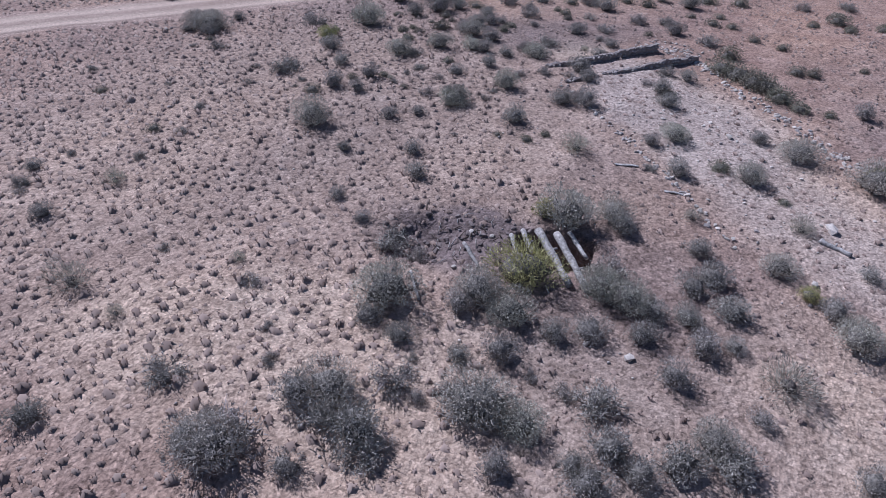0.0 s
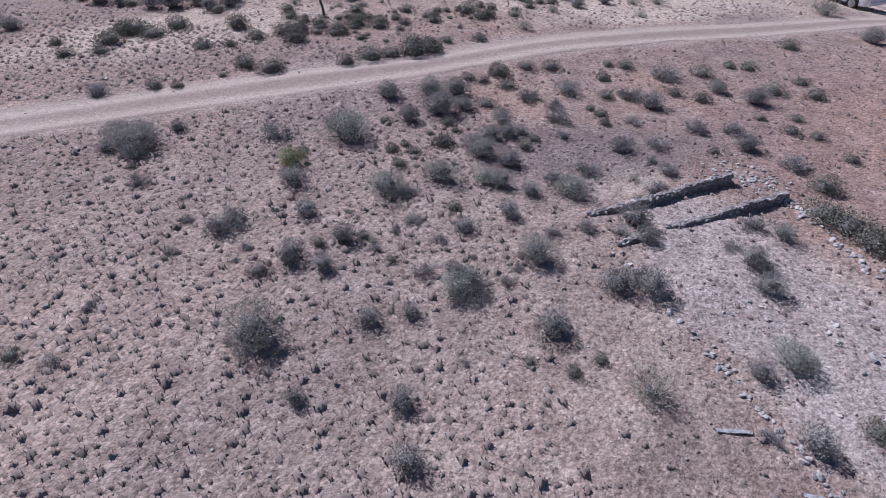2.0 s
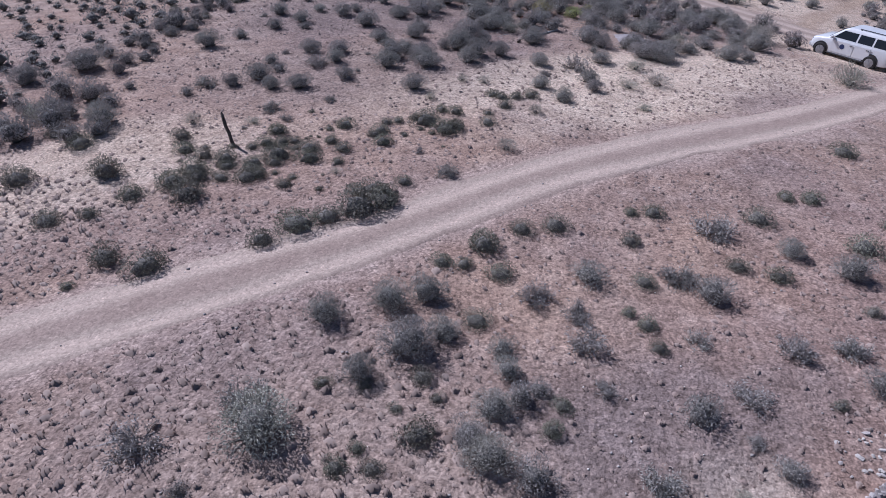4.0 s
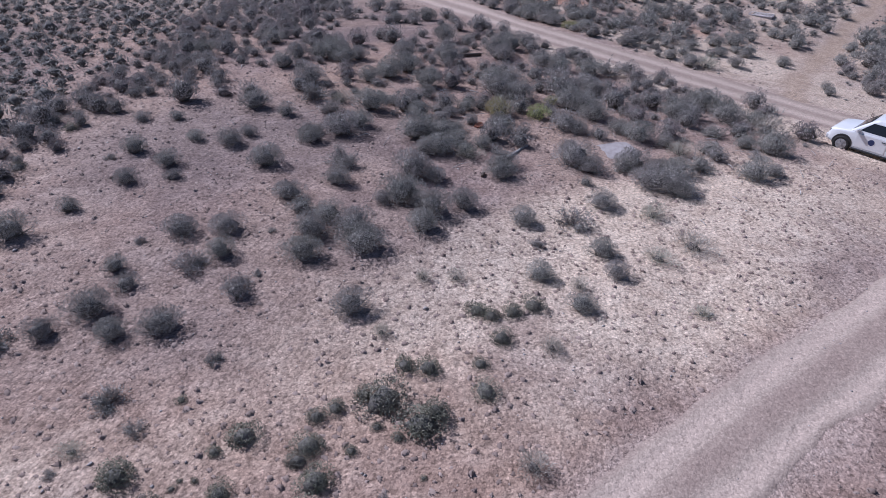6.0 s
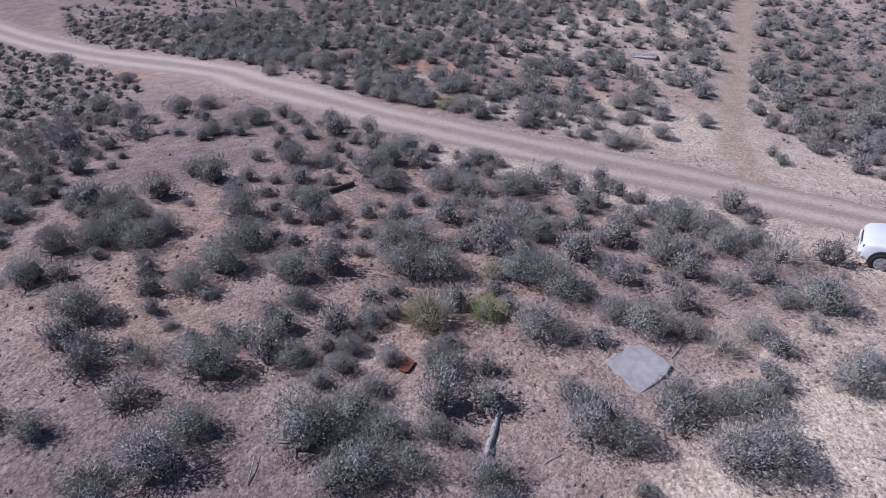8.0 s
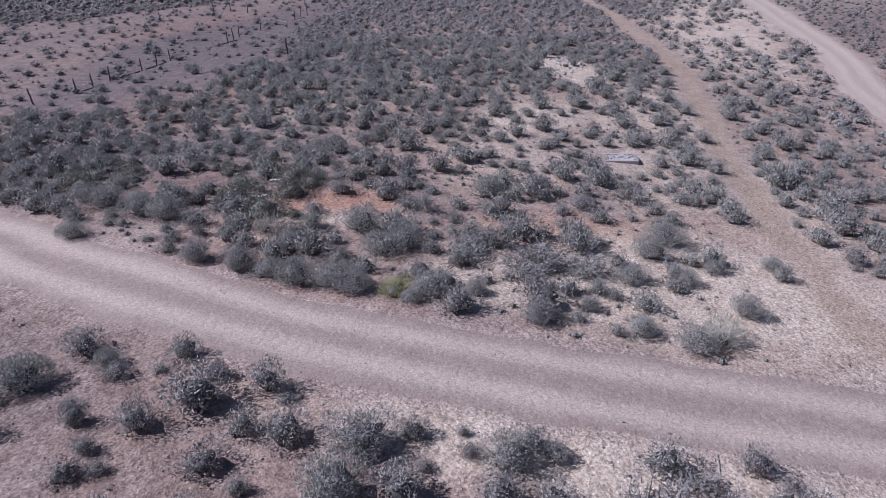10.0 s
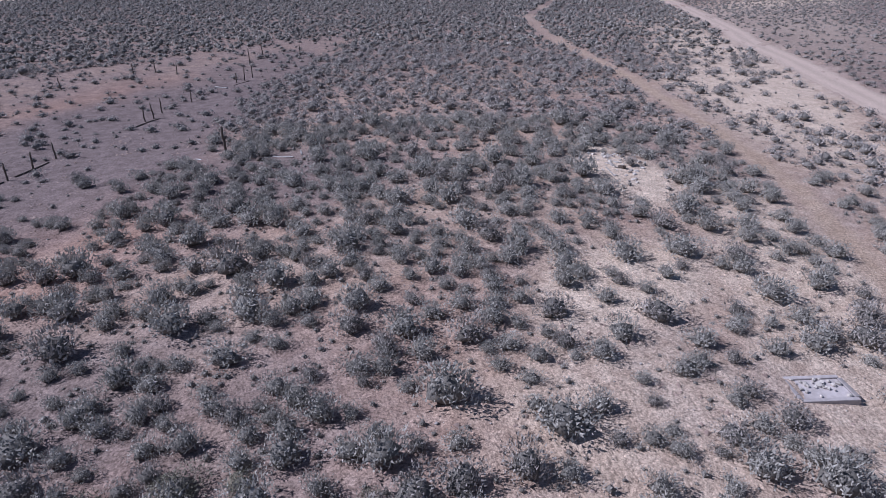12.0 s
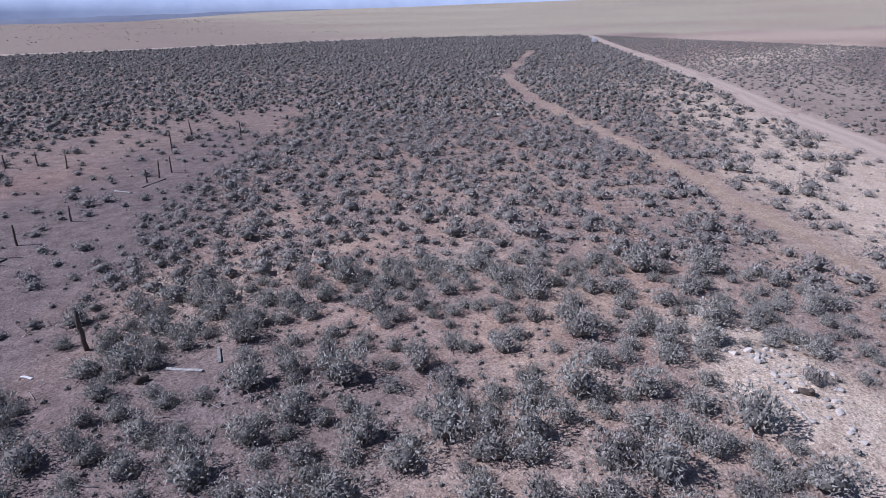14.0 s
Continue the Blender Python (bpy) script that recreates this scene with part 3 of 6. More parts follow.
SAGE_B = [(5.9, 10.2, 0.36), (7.0, 10.3, 0.30), (8.2, 10.4, 0.35), (3.4, 10.6, 0.57), (8.8, 10.6, 0.23), (7.1, 11.1, 0.37), (7.9, 11.1, 0.30), (6.6, 11.2, 0.50), (6.0, 11.4, 0.51), (8.8, 11.6, 0.37), (11.4, 11.6, 0.48), (-9.7, 12.0, 0.24), (8.0, 12.1, 0.32), (-0.0, 12.3, 0.23), (11.0, 12.3, 0.37), (8.5, 12.6, 0.42), (-9.2, 12.9, 0.13), (-1.0, 13.1, 0.22), (10.0, 13.5, 0.43), (8.2, 13.6, 0.30), (5.0, 13.8, 0.72), (12.1, 13.8, 0.27), (6.4, 13.9, 0.31), (6.1, 14.3, 0.47), (0.7, 14.7, 0.32), (-1.8, 15.4, 0.20), (0.2, 15.9, 0.25), (-3.3, 16.6, 0.62), (7.8, 17.2, 0.33), (9.8, 17.5, 0.45)]
SAGE_C = [(-1.2, 17.8, 0.26), (13.2, 18.0, 0.72), (-0.4, 18.3, 0.22), (2.7, 18.7, 0.36), (7.0, 18.7, 0.26), (-2.8, 19.1, 0.28), (-3.7, 19.2, 0.36), (0.5, 19.3, 0.47), (11.3, 19.3, 0.60), (7.7, 19.3, 0.44), (0.6, 19.6, 0.35), (0.2, 19.9, 0.22), (10.3, 20.0, 0.28), (-2.8, 20.3, 0.31), (4.0, 20.6, 0.40), (4.8, 20.7, 0.40), (2.0, 21.0, 0.43), (-4.3, 21.2, 0.33), (7.5, 21.6, 0.36), (0.0, 21.7, 0.29), (-5.3, 22.5, 0.41), (-10.7, 22.6, 0.35), (7.3, 22.6, 0.33), (1.0, 22.7, 0.29), (-11.8, 22.8, 0.28), (4.7, 22.8, 0.29), (14.0, 22.9, 0.34), (-2.6, 23.0, 0.54), (-11.0, 23.2, 0.64), (-11.8, 23.5, 0.59)]
SAGE_D = [(4.4, 23.5, 0.42), (-11.3, 23.9, 0.37), (1.4, 24.1, 0.26), (-1.3, 24.1, 0.47), (8.2, 24.1, 0.30), (0.5, 24.3, 0.33), (0.0, 24.4, 0.43), (2.5, 24.5, 0.50), (-10.5, 24.6, 0.23), (4.9, 25.3, 0.27), (0.5, 25.6, 0.35), (-4.9, 25.8, 0.73), (-0.4, 25.9, 0.44), (-15.0, 26.3, 0.43), (-0.8, 26.3, 0.45), (5.3, 26.7, 0.28), (-0.4, 27.1, 0.43), (0.1, 27.5, 0.34), (-3.4, 27.6, 0.45), (3.8, 27.8, 0.38), (0.5, 27.8, 0.24), (-0.2, 28.2, 0.29), (-2.5, 28.6, 0.67), (-0.4, 28.9, 0.30), (-4.7, 29.2, 0.49), (-1.8, 29.2, 0.43), (7.9, 29.3, 0.44), (-3.3, 30.0, 0.50), (-2.4, 30.5, 0.51), (-24.1, 31.6, 0.53)]
SAGE_E = [(4.8, 32.0, 0.40), (1.6, 32.1, 0.41), (8.7, 33.6, 0.52), (7.4, 34.4, 0.43), (-23.0, 36.2, 0.77), (-16.5, 38.2, 0.78), (-27.4, 40.0, 0.87), (-25.8, 40.8, 0.73), (-22.3, 41.5, 0.73), (-14.9, 41.6, 0.29), (-13.6, 43.1, 0.48), (-11.8, 43.1, 0.50), (-10.6, 43.4, 0.57), (-20.8, 43.5, 1.06), (-12.7, 44.0, 0.59), (-5.7, 44.4, 0.60), (-9.0, 44.9, 0.41), (0.8, 44.9, 0.48), (-12.3, 45.2, 0.33), (16.2, 45.9, 0.65), (-12.9, 45.9, 0.30), (-0.2, 46.4, 0.52), (2.2, 46.6, 0.46), (-10.0, 46.8, 0.47), (-7.5, 46.9, 0.67), (-16.9, 47.5, 0.65), (-5.8, 47.6, 0.77), (2.0, 47.9, 0.52), (-11.7, 48.0, 0.65), (-7.5, 48.1, 0.63)]
SAGE_F = [(-10.3, 48.2, 0.59), (-6.2, 48.6, 0.73), (-3.9, 48.9, 0.66), (-19.7, 49.0, 0.50), (-7.1, 49.1, 0.58), (-15.9, 49.2, 0.34), (-8.1, 49.6, 0.42), (-20.7, 49.7, 0.59), (-0.4, 49.7, 0.55), (-19.0, 50.0, 0.40), (-3.6, 50.0, 0.70), (-8.8, 50.5, 0.61), (-5.4, 50.5, 0.44), (-2.5, 50.6, 0.63), (-4.7, 50.9, 0.81), (2.7, 51.2, 0.56), (-14.9, 51.3, 0.44), (-13.3, 51.7, 0.33), (-7.2, 51.8, 0.59), (-3.6, 52.6, 0.58), (6.1, 52.6, 0.51), (-13.9, 52.7, 0.56), (-4.4, 53.0, 0.88), (5.9, 53.0, 0.85), (2.4, 53.0, 0.25), (-10.2, 53.1, 0.77), (5.0, 53.1, 0.91), (-1.0, 53.2, 0.64), (-15.5, 53.6, 0.54), (-0.8, 54.1, 0.56)]
SAGE_G = [(2.8, 54.3, 0.67), (9.8, 54.5, 0.84), (6.5, 54.5, 0.72), (5.8, 54.7, 0.58), (-12.1, 54.8, 0.62), (2.2, 54.9, 1.02), (-13.6, 55.0, 0.45), (-4.0, 55.0, 0.55), (-2.4, 55.0, 0.38), (10.9, 55.0, 0.48), (-3.4, 55.1, 0.88), (4.7, 55.1, 0.72), (-8.9, 55.6, 0.64), (-11.6, 55.7, 0.43), (-1.6, 55.7, 0.47), (-2.7, 56.0, 0.60), (2.2, 56.1, 0.51), (-4.4, 56.4, 0.99), (-20.3, 56.5, 0.37), (-7.8, 56.5, 1.10), (-3.4, 56.7, 0.75), (-16.6, 56.9, 0.44), (8.7, 56.9, 0.59), (-15.1, 57.1, 0.31), (-7.1, 57.3, 0.66), (-2.7, 57.5, 0.43), (-0.7, 57.6, 0.68), (6.9, 57.6, 0.51), (12.0, 57.9, 1.10), (-10.5, 58.1, 0.39)]
SAGE_H = [(-4.0, 58.1, 0.29), (-0.8, 58.1, 0.54), (5.8, 58.1, 1.10), (10.9, 58.2, 0.55), (2.9, 58.3, 0.57), (-2.0, 58.5, 0.38), (-3.4, 58.6, 0.45), (2.4, 58.7, 0.83), (-12.1, 58.8, 0.71), (5.1, 58.9, 0.61), (-4.5, 59.1, 0.61), (-3.0, 59.2, 0.47), (-6.7, 59.4, 0.97), (-2.2, 60.3, 0.58), (4.1, 60.4, 0.82), (3.7, 61.2, 1.10), (-7.8, 61.4, 0.24), (3.1, 61.6, 0.85), (-4.2, 61.7, 0.52), (8.6, 61.7, 1.02), (11.5, 61.9, 1.07), (13.0, 62.1, 0.65), (0.6, 62.5, 1.10), (-10.3, 62.7, 0.91), (-0.5, 62.8, 1.10), (11.5, 62.9, 1.10), (-4.2, 63.3, 0.74), (7.0, 63.3, 0.53), (-7.3, 63.4, 0.71), (10.9, 64.0, 1.02)]
SAGE_I = [(4.8, 64.1, 0.85), (-0.7, 64.4, 1.00), (-6.3, 64.5, 0.94), (0.3, 64.6, 1.10), (3.9, 64.7, 0.54), (-12.2, 65.1, 0.75), (-5.5, 65.9, 0.90), (-9.1, 66.8, 1.09), (-11.8, 67.0, 0.78), (-10.6, 67.2, 0.70), (-9.9, 67.5, 0.81), (-8.4, 67.5, 0.62), (-17.4, 67.7, 0.80), (-3.1, 67.9, 0.88), (-5.7, 68.2, 1.10), (5.4, 68.2, 1.10), (3.6, 68.5, 0.85), (-9.6, 69.2, 0.54), (2.6, 69.2, 1.10), (0.2, 69.7, 1.10), (-10.5, 70.0, 0.55), (-14.0, 70.1, 0.75), (-12.0, 70.5, 0.44), (-0.1, 71.0, 1.01), (4.9, 71.5, 0.67), (-13.6, 71.6, 0.56), (0.9, 72.2, 1.10), (-1.9, 72.7, 0.65), (-3.4, 73.0, 1.10), (13.2, 73.1, 0.71)]
SAGE_J = [(2.1, 73.4, 1.10), (16.6, 73.8, 0.65), (12.3, 74.5, 0.59), (20.5, 75.0, 0.41), (21.0, 75.8, 0.49), (16.5, 76.3, 0.54), (9.5, 76.4, 0.67), (18.4, 76.6, 0.53), (14.6, 77.3, 0.71), (-7.0, 78.5, 0.70), (16.9, 78.5, 0.78), (8.6, 78.7, 0.45), (6.3, 79.2, 0.46), (18.6, 79.3, 1.10), (7.1, 79.4, 0.71), (-4.8, 79.8, 0.88), (-2.8, 79.8, 0.45), (4.9, 80.8, 0.72), (4.5, 81.5, 0.97), (3.3, 82.4, 0.73), (7.0, 83.1, 1.10), (-8.9, 83.2, 0.78), (5.3, 83.2, 0.39), (-11.5, 83.3, 0.76), (2.6, 83.3, 0.67), (8.1, 83.3, 0.95), (17.6, 83.6, 0.70), (-7.5, 83.7, 0.79), (1.8, 84.2, 0.76), (3.9, 85.1, 0.74)]
SAGE_K = [(16.5, 85.2, 0.48), (7.2, 85.5, 1.01), (-13.6, 85.7, 0.95), (0.5, 85.7, 0.73), (14.2, 86.5, 0.96), (5.4, 86.7, 0.61), (-3.5, 90.4, 0.67), (0.1, 90.6, 1.10), (-0.8, 91.6, 0.85), (-13.2, 93.4, 0.76), (-2.0, 93.6, 0.88), (-2.8, 95.0, 1.10), (-19.0, 101.6, 0.86)]
SAGE = SAGE_A + SAGE_B + SAGE_C + SAGE_D + SAGE_E + SAGE_F + SAGE_G + SAGE_H + SAGE_I + SAGE_J + SAGE_K
CUSHION_A = [(-7.8, 14.8, 0.21), (-11.1, 16.6, 0.23), (10.6, 16.6, 0.18), (2.4, 17.6, 0.14), (3.3, 17.6, 0.21), (9.0, 17.8, 0.30), (3.8, 18.1, 0.18), (-4.2, 18.5, 0.25), (-3.3, 19.9, 0.21), (-1.4, 19.9, 0.16), (-2.4, 20.6, 0.20), (-10.3, 22.0, 0.16), (7.5, 22.4, 0.27), (-0.5, 22.6, 0.21), (12.9, 22.7, 0.23), (12.0, 22.9, 0.39), (11.4, 23.5, 0.52), (11.0, 24.2, 0.58), (-2.7, 24.4, 0.26), (10.6, 24.5, 0.58), (4.5, 24.8, 0.23), (-3.2, 25.2, 0.25), (10.1, 25.2, 0.60), (-2.5, 25.3, 0.26), (9.6, 25.6, 0.54), (-2.9, 25.7, 0.18), (-1.8, 26.2, 0.39), (12.4, 26.3, 0.33), (13.0, 26.3, 0.32), (-2.4, 26.8, 0.16)]
CUSHION_B = [(0.8, 26.8, 0.24), (-4.1, 27.2, 0.19), (-1.6, 27.2, 0.16), (-3.2, 27.3, 0.19), (10.0, 27.3, 0.46), (15.0, 27.3, 0.22), (-13.4, 27.4, 0.35), (1.0, 27.5, 0.25), (-12.6, 27.7, 0.28), (-2.0, 27.7, 0.29), (6.8, 28.6, 0.18), (12.2, 28.8, 0.28), (-19.0, 29.2, 0.35), (-11.6, 29.2, 0.19), (11.2, 29.5, 0.29), (3.2, 29.7, 0.23), (-1.1, 29.8, 0.31), (-17.8, 29.9, 0.40), (-20.3, 30.2, 0.30), (-10.0, 30.3, 0.54), (-11.3, 30.4, 0.43), (3.0, 30.5, 0.26), (2.6, 30.9, 0.21), (10.4, 30.9, 0.23), (-18.2, 31.0, 0.63), (9.6, 31.1, 0.33), (-14.1, 31.8, 0.46), (-0.7, 31.8, 0.38), (-7.5, 32.0, 0.44), (-1.7, 32.0, 0.27)]
CUSHION_C = [(-2.3, 32.0, 0.35), (8.7, 32.0, 0.21), (3.1, 32.2, 0.28), (-18.5, 32.3, 0.55), (-13.1, 32.3, 0.30), (-17.0, 32.4, 0.55), (10.0, 32.4, 0.26), (15.6, 32.4, 0.31), (14.1, 32.6, 0.31), (-18.1, 32.7, 0.62), (-6.8, 32.9, 0.52), (-1.3, 33.0, 0.49), (17.1, 33.0, 0.36), (6.7, 33.1, 0.34), (5.7, 33.4, 0.34), (-6.1, 33.5, 0.42), (-12.5, 33.6, 0.48), (15.3, 33.6, 0.53), (-16.6, 33.7, 0.57), (-10.7, 33.9, 0.61), (-0.3, 34.0, 0.35), (2.9, 34.1, 0.32), (-5.3, 34.2, 0.75), (0.7, 34.4, 0.37), (-11.6, 34.5, 0.56), (-14.1, 34.7, 0.58), (-4.6, 34.7, 0.54), (-11.1, 35.0, 0.40), (9.6, 35.1, 0.43), (-6.9, 35.1, 0.14)]
CUSHION_D = [(-5.6, 35.1, 0.32), (11.2, 35.2, 0.39), (-10.3, 35.2, 0.28), (-8.1, 35.2, 0.28), (-5.1, 35.3, 0.50), (-4.7, 35.3, 0.33), (-9.5, 35.4, 0.41), (-11.3, 35.4, 0.51), (-6.0, 35.5, 0.07), (3.0, 35.7, 0.25), (-9.2, 35.7, 0.34), (-8.0, 35.7, 0.17), (3.7, 35.9, 0.32), (-8.7, 35.9, 0.15), (-10.5, 36.0, 0.30), (-9.6, 36.0, 0.39), (-12.2, 36.0, 0.13), (-7.1, 36.1, 0.08), (-4.3, 36.1, 0.27), (-21.0, 36.2, 0.38), (6.9, 36.2, 0.42), (-16.2, 36.4, 0.44), (-10.7, 36.4, 0.44), (-9.7, 36.4, 0.35), (10.9, 36.5, 0.37), (-11.5, 36.5, 0.34), (-9.0, 36.6, 0.31), (-12.4, 36.8, 0.41), (-17.6, 37.0, 0.38), (-6.9, 37.1, 0.25)]
CUSHION_E = [(-7.9, 37.1, 0.42), (-11.8, 37.1, 0.14), (-9.1, 37.2, 0.42), (-10.9, 37.4, 0.20), (-10.2, 37.5, 0.21), (-13.0, 37.7, 0.40), (-8.7, 37.8, 0.17), (-9.8, 37.9, 0.33), (-8.2, 37.9, 0.38), (9.0, 38.0, 0.39), (8.2, 38.0, 0.33), (-7.0, 38.1, 0.34), (-9.3, 38.1, 0.27), (-8.9, 38.3, 0.27), (-7.6, 38.6, 0.30), (-8.6, 38.7, 0.10), (-5.7, 38.9, 0.39), (-9.8, 38.9, 0.41), (-8.5, 38.9, 0.08), (-8.2, 38.9, 0.10), (-3.5, 39.1, 0.10), (-6.2, 39.4, 0.26), (-8.0, 39.6, 0.19), (-5.1, 39.7, 0.17), (-6.0, 39.8, 0.34), (-7.5, 40.0, 0.37), (-4.1, 40.1, 0.16), (-3.6, 40.4, 0.54), (-4.6, 40.4, 0.15), (-6.0, 40.6, 0.26)]
CUSHION_F = [(-3.3, 40.8, 0.38), (-5.6, 40.9, 0.25), (-9.2, 41.0, 0.14), (-4.5, 41.1, 0.56), (-5.0, 41.3, 0.24), (-2.1, 41.5, 0.31), (11.4, 42.1, 0.44), (-3.5, 42.2, 0.30), (-4.1, 42.3, 0.30), (-2.2, 42.4, 0.21), (-1.6, 43.4, 0.28), (-1.8, 44.3, 0.29), (-2.2, 44.5, 0.33), (-1.2, 44.5, 0.33), (-0.6, 44.8, 0.34), (-19.5, 46.9, 0.26), (-19.3, 52.0, 0.30), (-21.6, 52.9, 0.39), (-19.2, 55.8, 0.33), (5.1, 88.1, 0.38), (3.9, 89.0, 0.96), (5.7, 90.5, 1.04), (2.5, 90.7, 0.65), (6.9, 91.2, 0.64), (9.7, 91.4, 0.40), (3.3, 91.4, 1.02), (6.2, 92.3, 0.78), (4.4, 92.6, 0.51), (7.2, 93.9, 0.41)]
CUSHION_G = [(5.8, 94.6, 0.69), (3.9, 94.8, 0.59), (-2.9, 97.2, 0.95), (-0.5, 97.8, 0.68)]
CUSHION = CUSHION_A + CUSHION_B + CUSHION_C + CUSHION_D + CUSHION_E + CUSHION_F + CUSHION_G
DEAD_A = [(0.0, 5.7, 0.59), (-0.6, 6.2, 0.19), (2.3, 6.2, 0.39), (2.7, 6.5, 0.20), (1.7, 6.7, 0.51), (-1.9, 6.8, 0.38), (-0.1, 7.6, 0.17), (3.9, 7.7, 0.53), (2.3, 7.9, 0.42), (3.4, 7.9, 0.22), (-0.6, 8.4, 0.14), (6.2, 8.4, 0.43), (2.5, 8.5, 0.14), (5.6, 8.5, 0.22), (4.9, 8.7, 0.15), (-1.6, 9.5, 0.23), (-4.1, 10.0, 0.16), (-9.1, 10.9, 0.18), (-9.4, 11.2, 0.23), (1.6, 11.7, 0.27), (0.9, 11.9, 0.49), (6.1, 12.1, 0.47), (-7.1, 13.2, 0.19), (-6.9, 14.9, 0.21), (-7.2, 16.4, 0.18), (7.0, 17.1, 0.20), (1.1, 17.2, 0.12), (-9.2, 17.6, 0.12), (-12.7, 18.1, 0.21), (-6.7, 18.6, 0.19)]
DEAD_B = [(-5.0, 18.8, 0.10), (-5.0, 19.3, 0.15), (-0.5, 19.7, 0.28), (1.5, 19.9, 0.20), (-5.9, 20.0, 0.47), (-7.1, 20.0, 0.17), (-1.9, 20.2, 0.15), (1.6, 20.5, 0.16), (0.5, 20.6, 0.11), (-7.8, 20.8, 0.12), (4.5, 21.0, 0.31), (-5.1, 21.0, 0.12), (-0.5, 21.1, 0.20), (-1.7, 21.1, 0.14), (-10.5, 21.2, 0.15), (-9.5, 21.3, 0.32), (-2.9, 21.4, 0.12), (-3.2, 21.6, 0.12), (-1.4, 21.7, 0.23), (2.3, 22.1, 0.25), (3.1, 22.7, 0.26), (4.0, 22.8, 0.23), (-2.0, 23.0, 0.32), (6.8, 23.1, 0.25), (-5.8, 24.1, 0.25), (7.5, 24.2, 0.34), (2.3, 24.9, 0.47), (-7.1, 25.1, 0.48), (1.9, 25.1, 0.27), (5.1, 25.8, 0.20)]
DEAD_C = [(2.8, 26.0, 0.35), (-5.4, 26.4, 0.55), (4.8, 27.3, 0.18), (1.9, 28.1, 0.24), (9.2, 28.4, 0.42), (5.0, 28.4, 0.39), (1.6, 29.5, 0.47), (4.1, 30.1, 0.30), (6.3, 30.1, 0.41), (7.6, 30.4, 0.36), (1.3, 30.5, 0.32), (0.2, 30.9, 0.45), (4.0, 32.5, 0.46), (5.3, 35.2, 0.61), (14.1, 35.5, 0.39), (16.4, 36.5, 0.45), (-3.0, 37.0, 0.36), (-4.3, 38.5, 0.21), (-11.2, 38.9, 0.14), (-9.9, 40.1, 0.27), (-10.8, 40.9, 0.39), (-8.9, 42.3, 0.22), (-14.6, 42.7, 0.48), (-9.1, 45.3, 0.43), (-8.7, 45.9, 0.14), (-10.8, 46.1, 0.49), (-12.7, 47.3, 0.21), (-8.8, 48.2, 0.16), (-0.1, 48.2, 0.23), (1.3, 49.7, 0.61)]
DEAD_D = [(-16.2, 52.9, 0.23), (-7.3, 53.4, 0.59), (4.4, 54.7, 0.63), (7.7, 55.1, 0.53), (-9.1, 56.2, 0.54), (11.0, 56.9, 0.43), (-8.5, 58.8, 0.56), (9.8, 59.5, 0.57), (-9.7, 60.5, 0.75), (-6.1, 60.5, 0.55), (6.0, 61.4, 0.59), (10.7, 65.0, 0.70), (4.5, 66.1, 0.57), (3.3, 66.8, 0.69), (-15.2, 68.0, 0.54), (6.8, 68.6, 0.88), (8.4, 69.0, 0.65), (-7.7, 69.8, 0.27), (-7.2, 72.0, 0.29), (-6.8, 73.9, 0.46), (10.2, 76.3, 0.30), (11.6, 76.4, 0.44), (16.7, 77.0, 0.46), (13.5, 78.5, 1.09), (10.5, 78.6, 0.84), (-10.7, 79.3, 0.83), (11.3, 79.5, 1.10), (12.6, 79.6, 0.93), (15.5, 80.3, 0.45), (9.6, 81.1, 0.91)]
DEAD_E = [(11.2, 81.4, 1.10), (15.5, 82.0, 0.64), (10.6, 82.1, 0.68), (20.6, 83.5, 1.10), (13.5, 84.4, 0.89), (11.2, 84.9, 0.43), (10.3, 86.4, 0.78)]
DEAD = DEAD_A + DEAD_B + DEAD_C + DEAD_D + DEAD_E
RABBIT_A = [(4.3, 11.5, 0.78), (10.6, 12.7, 0.26), (4.4, 13.9, 0.32), (13.4, 18.5, 0.41), (-5.8, 23.5, 0.41), (1.3, 59.8, 0.60), (-0.7, 59.9, 0.59), (2.2, 61.8, 0.38), (6.1, 79.9, 0.55)]
RABBIT = RABBIT_A
PALE_A = [(-3.8, 7.8, 0.22), (-5.4, 8.4, 0.48), (9.8, 9.9, 0.55), (-2.2, 10.1, 0.20), (-7.1, 12.1, 0.28), (8.1, 15.0, 0.29), (10.8, 15.3, 0.36), (4.8, 17.5, 0.43), (-2.1, 20.5, 0.15), (4.3, 26.0, 0.17), (-6.7, 36.3, 0.18), (-19.2, 38.2, 0.58), (-22.3, 38.7, 0.55), (-13.2, 38.9, 0.35), (-1.2, 39.4, 0.37), (-11.0, 39.5, 0.29), (-0.3, 43.1, 0.31), (-4.8, 43.5, 0.23), (4.3, 44.9, 0.28), (0.9, 45.9, 0.29), (-3.8, 46.0, 0.26), (-2.8, 46.1, 0.29), (3.8, 47.7, 0.45), (5.2, 48.5, 0.59), (4.4, 50.6, 0.51), (15.3, 52.4, 1.10), (-2.2, 54.6, 0.44), (7.3, 56.7, 0.65), (-0.4, 60.0, 0.84), (-8.3, 60.1, 0.53)]
PALE_B = [(14.3, 73.0, 0.75), (13.0, 60.7, 1.04), (3.5, 87.1, 0.69)]
PALE = PALE_A + PALE_B

